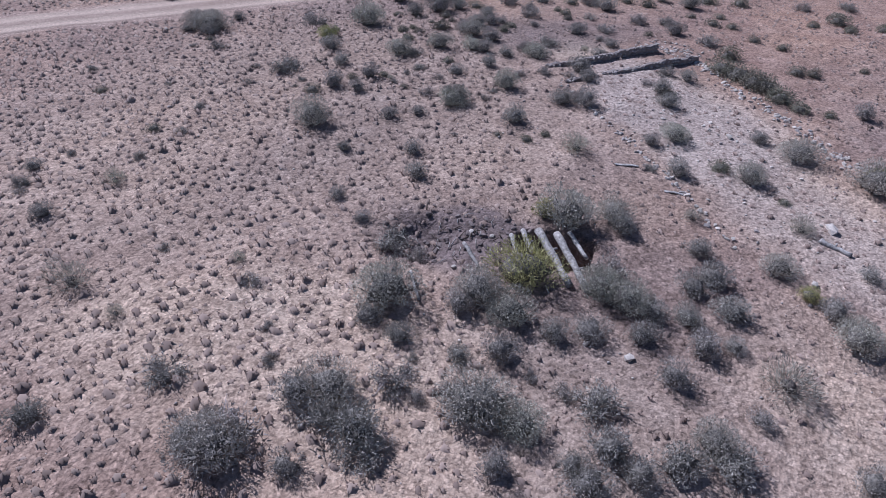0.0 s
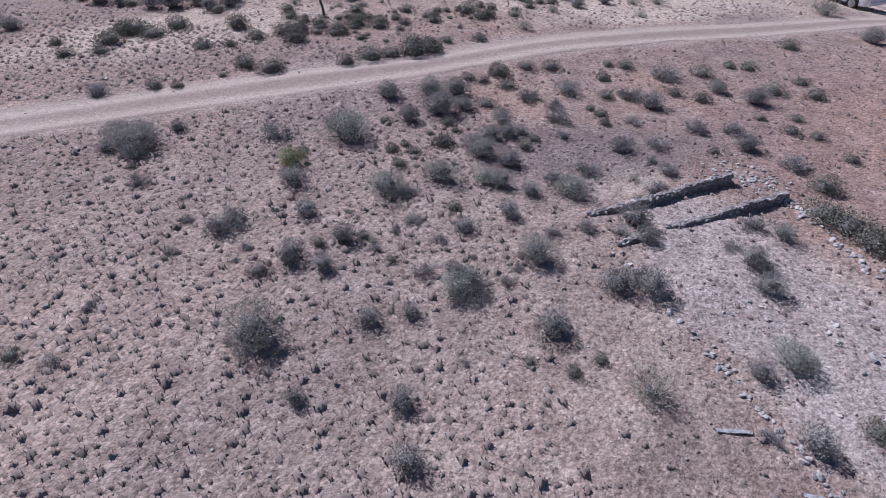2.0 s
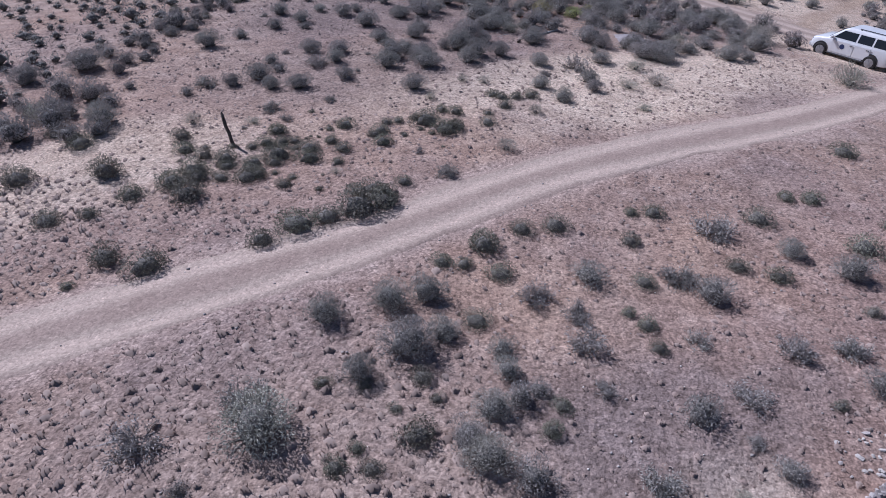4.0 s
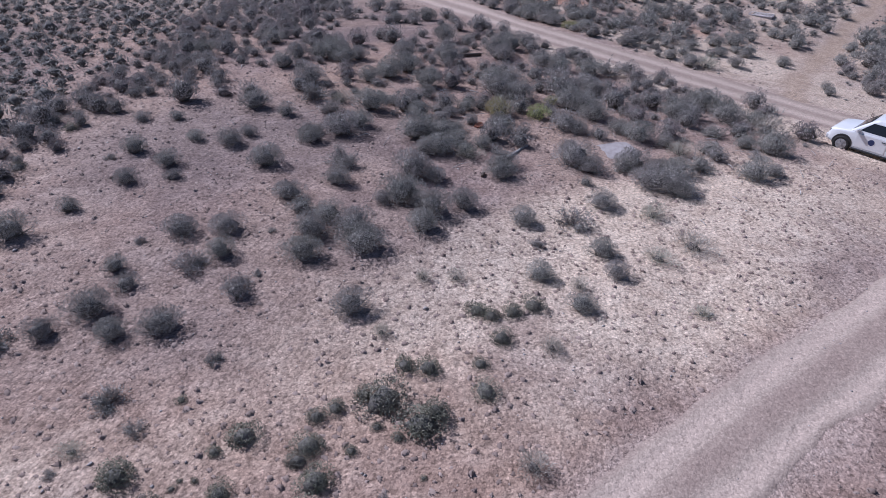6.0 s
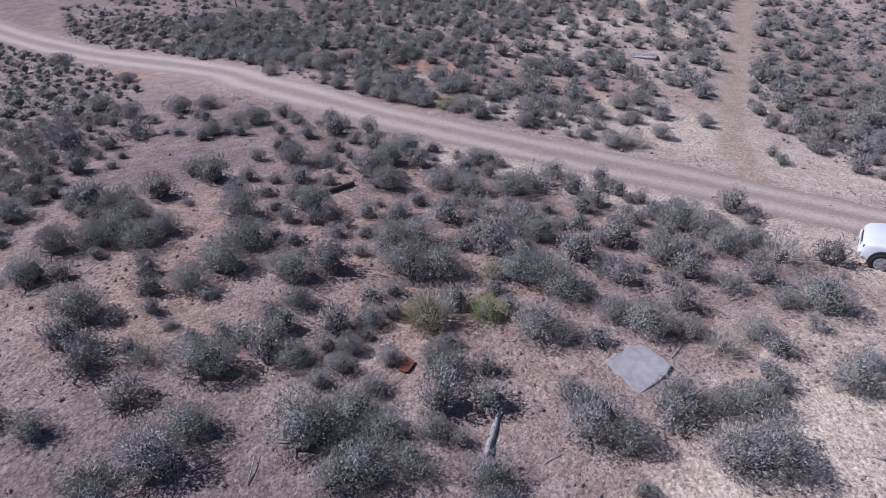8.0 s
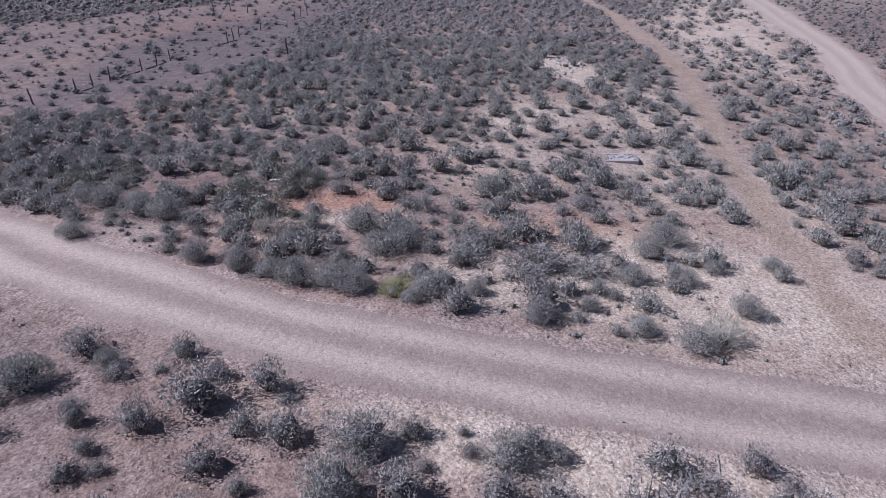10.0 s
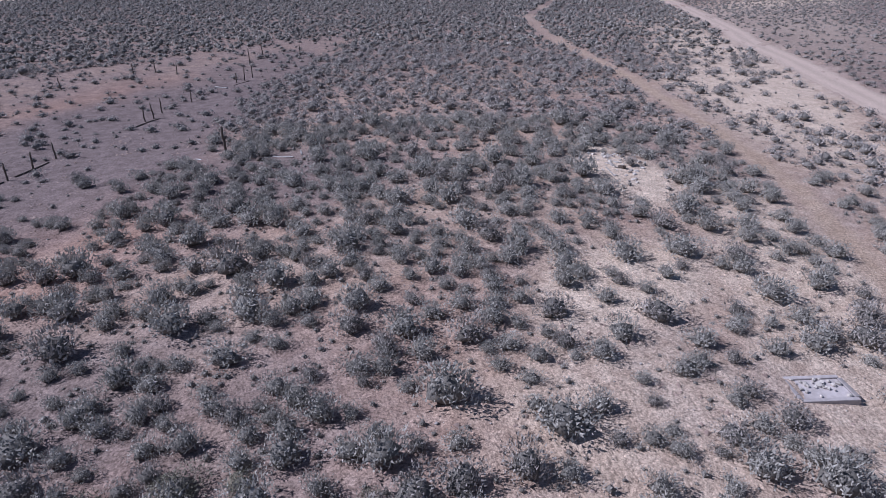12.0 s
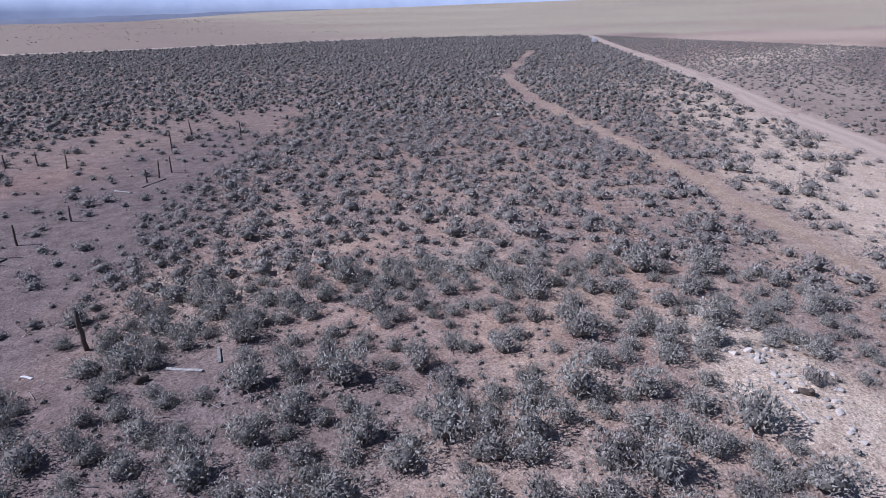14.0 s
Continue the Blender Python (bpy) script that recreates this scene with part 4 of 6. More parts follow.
# ---- plants ----
def stems(rng, count, spread, height):
    """Curved stems from one root to a dome of radius 1: three points each."""
    out = []
    for k in range(count):
        az, th = rng.uniform(0, 2 * math.pi), math.acos(1 - rng.uniform(0.02, 1) * spread)
        reach = rng.uniform(0.72, 1.08)
        tip = np.array([math.sin(th) * math.cos(az), math.sin(th) * math.sin(az), math.cos(th) * height]) * reach
        tip[2] = max(tip[2], 0.12)
        mid = tip * np.array([0.58, 0.58, 0.42]) + rng.randn(3) * 0.05
        out.append(np.array([[0.06 * math.cos(az), 0.06 * math.sin(az), -0.05], mid, tip]))
    return out


def along(s, k):
    k = k[:, None]
    return s[0] * (1 - k) ** 2 + 2 * s[1] * k * (1 - k) + s[2] * k ** 2


T5 = (1 + 5 ** 0.5) / 2
ICO_V = np.array([(-1, T5, 0), (1, T5, 0), (-1, -T5, 0), (1, -T5, 0), (0, -1, T5), (0, 1, T5), (0, -1, -T5), (0, 1, -T5), (T5, 0, -1), (T5, 0, 1), (-T5, 0, -1), (-T5, 0, 1)]) / math.hypot(1, T5)
ICO_F = np.array([(0, 11, 5), (0, 5, 1), (0, 1, 7), (0, 7, 10), (0, 10, 11), (1, 5, 9), (5, 11, 4), (11, 10, 2), (10, 7, 6), (7, 1, 8), (3, 9, 4), (3, 4, 2), (3, 2, 6), (3, 6, 8), (3, 8, 9), (4, 9, 5), (2, 4, 11), (6, 2, 10), (8, 6, 7), (9, 8, 1)])
OCT_V = np.array([(1, 0, 0), (-1, 0, 0), (0, 1, 0), (0, -1, 0), (0, 0, 1), (0, 0, -1)], float)
OCT_F = np.array([(0, 2, 4), (2, 1, 4), (1, 3, 4), (3, 0, 4), (2, 0, 5), (1, 2, 5), (3, 1, 5), (0, 3, 5)])


def spikes(rng, at, way, length, width, jitter, face=None):
    """Fine leaves or twig tips, one slender triangle each; with face they turn their flat side outwards."""
    n = len(at)
    d = way + rng.randn(n, 3) * jitter
    d /= np.linalg.norm(d, axis=1)[:, None] + 1e-9
    s = np.cross(d, rng.randn(n, 3) if face is None else face + rng.randn(n, 3) * 0.33)
    s /= np.linalg.norm(s, axis=1)[:, None] + 1e-9
    l, w = length * rng.uniform(0.6, 1.4, n)[:, None], width * rng.uniform(0.7, 1.4, n)[:, None]
    v = np.stack([at + s * w, at - s * w, at + d * l], 1).reshape(-1, 3)
    return v, np.arange(3 * n).reshape(-1, 3)


def lump(rng, c, size, core=(OCT_V, OCT_F)):
    """A dark solid inside a shrub, standing in for the shade between its leaves."""
    v, f = core
    k = (v * rng.uniform(0.7, 1.15, (len(v), 1)) + rng.randn(len(v), 3) * 0.08) * size + c
    k[:, 2] = np.maximum(k[:, 2], -0.03)
    return k, f


def sage_arrays(seed, lobes=8, count=900, height=0.95, length=0.10, width=0.02, amp=0.5, up=0.3, core=0.62, inner=0.55, thick=1.0, jitter=0.6, skirt=0.2):
    """A rounded shrub: a billowing crown of fine leafy shoots over a dark core of painted shade, held off the ground by
    woody stems.
    """
    rng = np.random.RandomState(seed)
    k = np.arange(lobes) + 0.5
    lz = np.clip(1 - k / lobes * 0.98 + rng.uniform(-0.1, 0.1, lobes), 0.04, 1)
    la = 2.4 * k + rng.uniform(-0.5, 0.5, lobes)
    axis = np.stack([np.sqrt(1 - lz ** 2) * np.cos(la), np.sqrt(1 - lz ** 2) * np.sin(la), lz], -1)
    big = rng.uniform(0.72, 1.16, lobes)
    squash = np.array([rng.uniform(0.88, 1.12), rng.uniform(0.88, 1.12), height - skirt])
    lift = np.array([0, 0, skirt])

    def shell(d):
        near = d @ axis.T
        which = near.argmax(1)
        return ((1 - amp) + amp * ease(near[np.arange(len(d)), which], 0.6, 0.97)) * big[which], which
    z, w = rng.uniform(0.0, 1, count), rng.uniform(0, 2 * math.pi, count)
    d = np.stack([np.sqrt(np.maximum(0, 1 - z ** 2)) * np.cos(w), np.sqrt(np.maximum(0, 1 - z ** 2)) * np.sin(w), z], -1)
    r, which = shell(d)
    deep = 1 - (1 - inner) * rng.rand(count) ** 1.5
    at = d * (r * deep * (1 - 0.4 * length))[:, None] * squash + lift
    at[:, 2] = np.maximum(at[:, 2], 0.04)
    leaves = spikes(rng, at, d * 0.25 + axis[which] * 0.25 + np.array([0, 0, up]), length, width, jitter, d * 0.6 + axis[which] * 0.6)
    wood = []
    # closed dark core: the crown's inner shade made as a shape
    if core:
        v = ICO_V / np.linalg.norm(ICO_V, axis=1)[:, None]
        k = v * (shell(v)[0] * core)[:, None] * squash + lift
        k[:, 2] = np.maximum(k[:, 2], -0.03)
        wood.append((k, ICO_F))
    if thick:
        for q in range(lobes):
            tip = axis[q] * big[q] * squash * 0.8 + lift
            mid = tip * np.array([0.6, 0.6, 0.4]) + rng.randn(3) * 0.03
            wood.append(tube([(0.06 * math.cos(la[q]), 0.06 * math.sin(la[q]), -0.05), mid, tip], [0.036 * thick, 0.024 * thick, 0.008 * thick], 3))
    return joined(wood), leaves


def cushion_arrays(seed):
    """A low, dense, rounded cushion of short leaves."""
    return sage_arrays(seed, 5, 1200, 0.85, 0.075, 0.024, 0.16, 0.2, 0.6, 0.62, 0.5, 0.7, 0.06)


def dead_arrays(seed, count=22, twigs=7, leafy=9):
    """A half-dead shrub: crooked bare stems with tangled twigs and a few grey leaves."""
    rng = np.random.RandomState(seed)
    wood, leaves = [], []
    for s in stems(rng, count, 0.9, 0.85):
        bend = rng.randn(3) * 0.12
        s[2] = s[2] * rng.uniform(0.7, 1.1)
        wood.append(tube([s[0], s[1] + bend, s[2]], [0.03, 0.017, 0.005], 3))
        for k in rng.uniform(0.25, 0.95, twigs):
            a = along(s, np.array([k]))[0]
            b = a + (s[2] - s[0]) * rng.uniform(0.0, 0.2) + rng.randn(3) * 0.17
            b[2] = max(b[2], 0.04)
            wood.append(spikes(rng, a[None], (b - a)[None], np.linalg.norm(b - a), 0.017, 0.05))
        k = rng.uniform(0.35, 1.0, leafy)
        at = along(s, k) + rng.randn(leafy, 3) * 0.13
        at[:, 2] = np.abs(at[:, 2]) + 0.02
        leaves.append(spikes(rng, at, np.repeat((s[2] - s[0])[None] * 0.5, leafy, 0), 0.11, 0.017, 0.5))
    return joined(wood), joined(leaves)


def shrub(name, arrays, wood, leaf, label, category, leaf_name="foliage", group=""):
    root = tagged(new(name), label, category, group)
    # stems; in leafy shrubs also the dark core put in as shade
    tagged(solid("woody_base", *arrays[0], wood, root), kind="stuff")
    solid(leaf_name, *arrays[1], leaf, root)
    return root


def plant_row(protos, rows, tall, seed, grow=1.22):
    """Sets shrubs of several makes at x, y, half width: the made ones first, then copies."""
    rng = np.random.RandomState(seed)
    used = set()
    ground = ground_at(np.array([q[0] for q in rows]), np.array([q[1] for q in rows]))
    for (x, y, r), z in zip(rows, ground):
        k = rng.randint(len(protos))
        s = grow * min(r, 0.9)
        m = Matrix.LocRotScale((x, y, float(z) - 0.02), Euler((rng.uniform(-0.08, 0.08), rng.uniform(-0.08, 0.08), rng.uniform(0, 6.28))),
                               (s * rng.uniform(0.9, 1.1), s * rng.uniform(0.9, 1.1), s * tall * rng.uniform(0.85, 1.15)))
        if k not in used:
            used.add(k)
            protos[k].matrix_basis = m
        else:
            copy_thing(protos[k], m @ Matrix.Diagonal((*protos[k].scale, 1)).inverted())


sage = [shrub("sagebrush", sage_arrays(200 + k, 6 + k % 3, 1400, 0.95, 0.10, 0.017, 0.42), M_TWIG_SHADE, M_SAGE, "grey-green bushy sagebrush with woody base on dry soil", "shrub", group="sagebrush shrubs") for k in range(6)]
plant_row(sage, [q for q in SAGE if q[2] <= 0.42], 1.15, 1, 1.36)
large = [shrub("sagebrush", sage_arrays(220 + k, 9 + k % 5, 3200, 0.95, 0.075, 0.0115, 0.46), M_TWIG_SHADE, M_SAGE, "large grey-green sagebrush with dense fine leaves", "shrub", group="sagebrush shrubs") for k in range(5)]
plant_row(large, [q for q in SAGE if q[2] > 0.42 and q[1] > 26], 1.15, 6, 1.15)
silver = [shrub("sagebrush", sage_arrays(240 + k, 9 + k % 5, 3200, 0.95, 0.075, 0.0115, 0.46), M_TWIG_SHADE, M_SILVER, "large silvery grey-green sagebrush beside the old cellar", "shrub", group="sagebrush shrubs") for k in range(4)]
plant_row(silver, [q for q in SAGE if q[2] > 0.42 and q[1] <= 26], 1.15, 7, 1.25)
cushions = [shrub("cushion_shrub", cushion_arrays(300 + k), M_TWIG_SHADE, M_DARK, "low dark green rounded shrub on stony soil", "shrub", group="low dark shrubs") for k in range(5)]
plant_row(cushions, CUSHION, 0.95, 2, 1.36)
deads = [shrub("dry_shrub", dead_arrays(400 + k, 24 + k, 9, 30 + 8 * k), M_DEAD, M_SAGE, "half-dead grey shrub with bare tangled twigs", "shrub", group="half-dead shrubs") for k in range(5)]
plant_row(deads, DEAD, 0.9, 3, 1.4)
rabbits = [shrub("rabbitbrush", sage_arrays(500 + k, 9, 2400, 1.0, 0.11, 0.0105, 0.4, 0.6, jitter=0.45), M_TWIG_SHADE, M_RABBIT, "yellow-green rabbitbrush with fine upright stems", "shrub", group="yellow-green shrubs") for k in range(3)]
plant_row(rabbits, RABBIT, 1.0, 4, 1.25)
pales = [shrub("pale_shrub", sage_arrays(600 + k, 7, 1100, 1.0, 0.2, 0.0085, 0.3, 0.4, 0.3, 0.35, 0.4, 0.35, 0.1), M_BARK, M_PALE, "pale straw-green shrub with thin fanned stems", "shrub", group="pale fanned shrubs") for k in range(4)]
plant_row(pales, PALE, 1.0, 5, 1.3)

OPEN_SPOTS = [(-2.4, 68.6, 0.9), (-1.4, 69.4, 0.9), (2.6, 12.4, 0.8), (3.6, 12.6, 0.8), (4.6, 12.6, 1.0), (5.4, 12.9, 0.8), (18, 62, 3.0), (18.6, 120.4, 1.0), (18.4, 119.5, 0.7), (20.0, 120.6, 0.8), (19.9, 119.6, 0.5),
              (14.0, 124.0, 1.6), (15.9, 124.1, 0.6), (17.1, 120.7, 0.7), (33.4, 105.3, 1.3), (34.5, 105.0, 1.0), (33.9, 106.5, 1.2), (24.3, 88.0, 1.6), (23.6, 86.9, 1.2), (23.0, 149.0, 1.5), (22.6, 147.0, 1.0),
              (5.5, 92.2, 0.6), (4.2, 90.5, 0.6), (21.2, 120.4, 0.4), (26.0, 150.0, 1.5), (14.3, 139.5, 1.2), (13.9, 138.0, 1.0), (4.3, 56.5, 1.2), (-0.3, 54.9, 0.6), (0.3, 55.6, 0.6), (-8.2, 75.6, 2.0), (-10.2, 73.0, 1.8), (-6.0, 76.4, 1.4), (-2.8, 62.6, 0.8), (-3.0, 57.4, 0.8), (-1.6, 58.1, 0.5), (3.9, 52.9, 1.3),
              (7.8, 53.6, 1.2), (0.2, 54.3, 1.0), (-7.0, 61.6, 0.8), (-12.5, 68.6, 1.2), (2.4, 95.2, 0.8), (5.9, 89.4, 0.8), (8.4, 88.6, 0.7), (11.2, 85.8, 0.6), (16.2, 81.2, 0.8)]
SINGLE = np.array(SAGE + CUSHION + DEAD + RABBIT + PALE + OPEN_SPOTS)


def clear_of_singles(x, y, margin):
    """True where no single shrub stands within its half width times a margin."""
    ok = np.ones(len(x), bool)
    for a, b, r in SINGLE:
        ok &= (x - a) ** 2 + (y - b) ** 2 > (r * margin) ** 2
    return ok


def sector(x, y):
    """The plain that opens beyond the graded road."""
    az = np.degrees(np.arctan2(y - 62, x + 8))
    return (az > 12) & (az < 104)


BARE = [(8, 116), (12.5, 123), (17.8, 129.5), (24, 141), (33.5, 152.5), (50, 171)]


def bare_left(x, y):
    """1 on the bare dark gravel to the left of the sage stand."""
    line = np.array(BARE, float)
    d = away(x, y, smooth_line(BARE, 3.0))
    side = np.interp(y, line[:, 1], line[:, 0])
    inside = (x < side) & (y > 112 + 0.25 * (6 - x)) & (y < 178 - 0.35 * (40 - x))
    return inside.astype(float) * ease(d + 3 * (bumpy(x, y, 5, 140) - 0.5), 0.2, 1.8)


def sage_cover(x, y):
    """How thickly brush stands, 0 to 1."""
    n = bumpy(x, y, 14, 150)
    out = 0.7 + 0.8 * (n - 0.5)
    out = np.where(y > 100, out + 0.25, out)
    out = out + 0.35 * blob(x, y, 16, 114, 10, 6, -40, 0.5, 153) + 0.35 * blob(x, y, 3, 103, 10, 5, -40, 0.5, 154)
    out = out * (1 - 0.78 * bare_left(x, y))
    out = out * (1 - 0.85 * ease(1 - away(x, y, TRACK) / 1.9, 0.0, 0.5))
    for cx, cy, rx, ry, t, k in ((24, 96, 5, 3.5, 20, 0.6), (34.5, 105.5, 5.0, 2.8, 70, 0.8), (11, 86.5, 6, 1.6, -35, 0.7), (20, 80, 5, 3, -35, 0.5), (62, 112, 26, 8, 50, 0.75), (84, 132, 40, 9, 47, 0.65), (19, 91, 4, 2, 60, 0.5), (15, 82, 4.4, 1.6, -25, 0.5), (7.6, 88.6, 3.2, 1.3, -30, 0.6),
                               (1.5, 95, 2.4, 2, 0, 0.5), (19, 74, 9, 7, -40, 0.92), (150, 160, 60, 14, 35, 0.5), (110, 134, 30, 11, 45, 0.7), (27, 80, 9, 2.5, 50, 0.6), (31, 92, 13, 4.5, 52, 0.4), (190, 125, 80, 34, 30, 0.75)):
        out = out * (1 - k * blob(x, y, cx, cy, rx, ry, t, 0.5, 151))
    out = np.where((y < np.interp(x, ROAD_C[:, 0], ROAD_C[:, 1])) & (x > 60), out * 0.95, out)
    return np.clip(out, 0, 1)


def scatter(rng, count, box, keep):
    x, y = rng.uniform(box[0], box[1], count), rng.uniform(box[2], box[3], count)
    ok = rng.rand(count) < keep(x, y)
    x, y = x[ok], y[ok]
    ok = road_near(x, y) < 0.12
    return x[ok], y[ok]


def thin_out(x, y, r, apart=0.9):
    """Drops plants that stand too much inside one another."""
    cell = {}
    keep = []
    for k in range(len(x)):
        key = (int(x[k] // 1.0), int(y[k] // 1.0))
        near = [j for dx in (-1, 0, 1) for dy in (-1, 0, 1) for j in cell.get((key[0] + dx, key[1] + dy), ())]
        if all((x[k] - x[j]) ** 2 + (y[k] - y[j]) ** 2 > (apart * (r[k] + r[j])) ** 2 for j in near):
            keep.append(k)
            cell.setdefault(key, []).append(k)
    return np.array(keep, int)


def light_shrub(seed, per, length, width, core=(ICO_V, ICO_F)):
    """A rounded, lobed shrub of few leaves for the distance: dark core for inner shade, leaves."""
    rng = np.random.RandomState(seed)
    twigs = lump(rng, np.array([0, 0, 0.24]), np.array([0.52, 0.52, 0.32]), core)
    d = rng.randn(per, 3)
    d[:, 2] = np.abs(d[:, 2]) * 1.1 + 0.05
    d /= np.linalg.norm(d, axis=1)[:, None]
    az = np.arctan2(d[:, 1], d[:, 0])
    lobes = 1 + (0.16 * np.sin(3 * az + seed) + 0.12 * np.sin(5 * az + 2.3 * seed))[:, None]
    at = d * np.array([0.84, 0.84, 0.6]) * lobes * rng.uniform(0.62, 1.0, (per, 1)) + np.array([0, 0, 0.06])
    return twigs, spikes(rng, at, d * 0.4 + np.array([0, 0, 0.35]), length, width, 0.6, d)


def stand(name, label, seed, x, y, r, kinds, mat, tall=1.25, sink=0.03):
    """Many shrubs as one piece of cover: leaves, and the dark cores that shade them from inside."""
    z = ground_at(x, y) - sink
    r = r * 1.15
    h = r * tall * np.random.RandomState(seed).uniform(0.75, 1.2, len(r))
    ob = tagged(solid(name, *spread_copies([k[1] for k in kinds], x, y, z, r, h, np.random.RandomState(seed)), mat), label, "shrubs", kind="stuff")
    # only the dark cores, no stems: shade added under the leaves
    tagged(solid("twigs", *spread_copies([k[0] for k in kinds], x, y, z, r, h, np.random.RandomState(seed)), M_TWIG_SHADE, ob), kind="stuff")
    return ob


def sage_stands():
    rng = np.random.RandomState(77)
    x, y = scatter(rng, 150000, (-60, 260, 66, 336), lambda x, y: sage_cover(x, y) * sector(x, y) * (y > np.interp(x, [-60, -27, -4, 9, 20, 40], [165, 119, 91, 76, 66, 60]))
                   * np.where(np.hypot(x - 14, y - 99) < 90, 1.0, 0.8) * (y < np.interp(x, ROAD_D[:, 0], ROAD_D[:, 1]) - 4))
    r = np.clip(rng.lognormal(-0.6, 0.36, len(x)), 0.2, 1.0)
    r = np.where(bare_left(x, y) > 0.5, r * 0.7, r)
    ok = clear_of_singles(x, y, 1.2)
    x, y, r = x[ok], y[ok], r[ok]
    k = thin_out(x, y, r, 0.675)
    x, y, r = x[k], y[k], r[k]
    sx, sy = scatter(rng, 26000, (-30, 75, 66, 175), lambda x, y: sage_cover(x, y) * (1 - 0.85 * bare_left(x, y)) * sector(x, y) * (y > np.interp(x, [-60, -27, -4, 9, 20, 40], [165, 119, 91, 76, 66, 60])))
    ok = (sy > np.interp(sx, [-60, -27, -4, 9, 20, 40], [165, 119, 91, 76, 66, 60])) & clear_of_singles(sx, sy, 1.1)
    sx, sy = sx[ok], sy[ok]
    small = rng.uniform(0.12, 0.26, len(sx))
    x, y, r = np.concatenate([x, sx]), np.concatenate([y, sy]), np.concatenate([r, small])
    k = thin_out(x, y, r, 0.675)
    x, y, r = x[k], y[k], r[k]
    d = np.hypot(x - 16, y - 98)
    tiny = r < 0.3
    beyond = (y < np.interp(x, ROAD_C[:, 0], ROAD_C[:, 1])) & (x > 60)
    r = np.where(beyond, r * 0.75, r)
    a, b, c, e = (d < 30) & ~tiny, (d >= 30) & (d < 75) & ~tiny, (d >= 75) & ~tiny, tiny & (d < 75)
    near = [sage_arrays(700 + s, 6 + s % 3, 560, 0.95, 0.115, 0.028, 0.45, thick=0) for s in range(6)]
    middle = [light_shrub(720 + s, 110, 0.15, 0.042, (OCT_V, OCT_F)) for s in range(6)]
    distant = [light_shrub(740 + s, 14, 0.24, 0.11, (OCT_V, OCT_F)) for s in range(6)]
    dry = (rng.rand(len(x)) < 0.16) | beyond
    seedling = [light_shrub(750 + s, 40, 0.22, 0.06, (OCT_V, OCT_F)) for s in range(6)]
    stand("low_brush", "small grey-green shrubs between the larger sagebrush", 911, x[e & ~dry], y[e & ~dry], r[e & ~dry], seedling, M_SAGE)
    stand("low_dry_brush", "small grey-brown dry shrubs between the sagebrush", 912, x[e & dry], y[e & dry], r[e & dry], seedling, M_DEAD)
    stand("sagebrush_stand", "grey-green sagebrush standing close together on the plain", 901, x[a & ~dry], y[a & ~dry], r[a & ~dry], near, M_SAGE)
    stand("dry_brush_stand", "grey dry brush scattered among the sagebrush", 902, x[a & dry], y[a & dry], r[a & dry], near, M_DEAD)
    stand("sagebrush_plain", "grey-green sagebrush plain between the tracks", 903, x[b & ~dry], y[b & ~dry], r[b & ~dry] * 1.2, middle, M_SAGE, 1.05)
    stand("dry_brush_plain", "grey dry brush on the plain", 904, x[b & dry], y[b & dry], r[b & dry] * 1.2, middle, M_DEAD, 1.05)
    stand("far_sagebrush", "far sagebrush up to the road on the plain", 905, x[c & ~beyond], y[c & ~beyond], r[c & ~beyond] * 1.3, distant, M_SAGE, 1.0)
    stand("far_dry_brush", "far low grey-brown brush across the straight road", 906, x[c & beyond], y[c & beyond], r[c & beyond] * 1.3, distant, M_DEAD, 0.9)
    x, y = scatter(rng, 9000, (-250, 700, 200, 900), lambda x, y: ease(bumpy(x, y * 2, 70, 152), 0.4, 0.6) * (y > np.interp(x, ROAD_D[:, 0], ROAD_D[:, 1]) + 8))
    stand("far_brush", "scattered low brush on the far plain", 913, x, y, rng.uniform(0.3, 0.7, len(x)), [light_shrub(745 + s, 2, 0.3, 0.2, (OCT_V, OCT_F)) for s in range(4)], M_DEAD, 0.9)


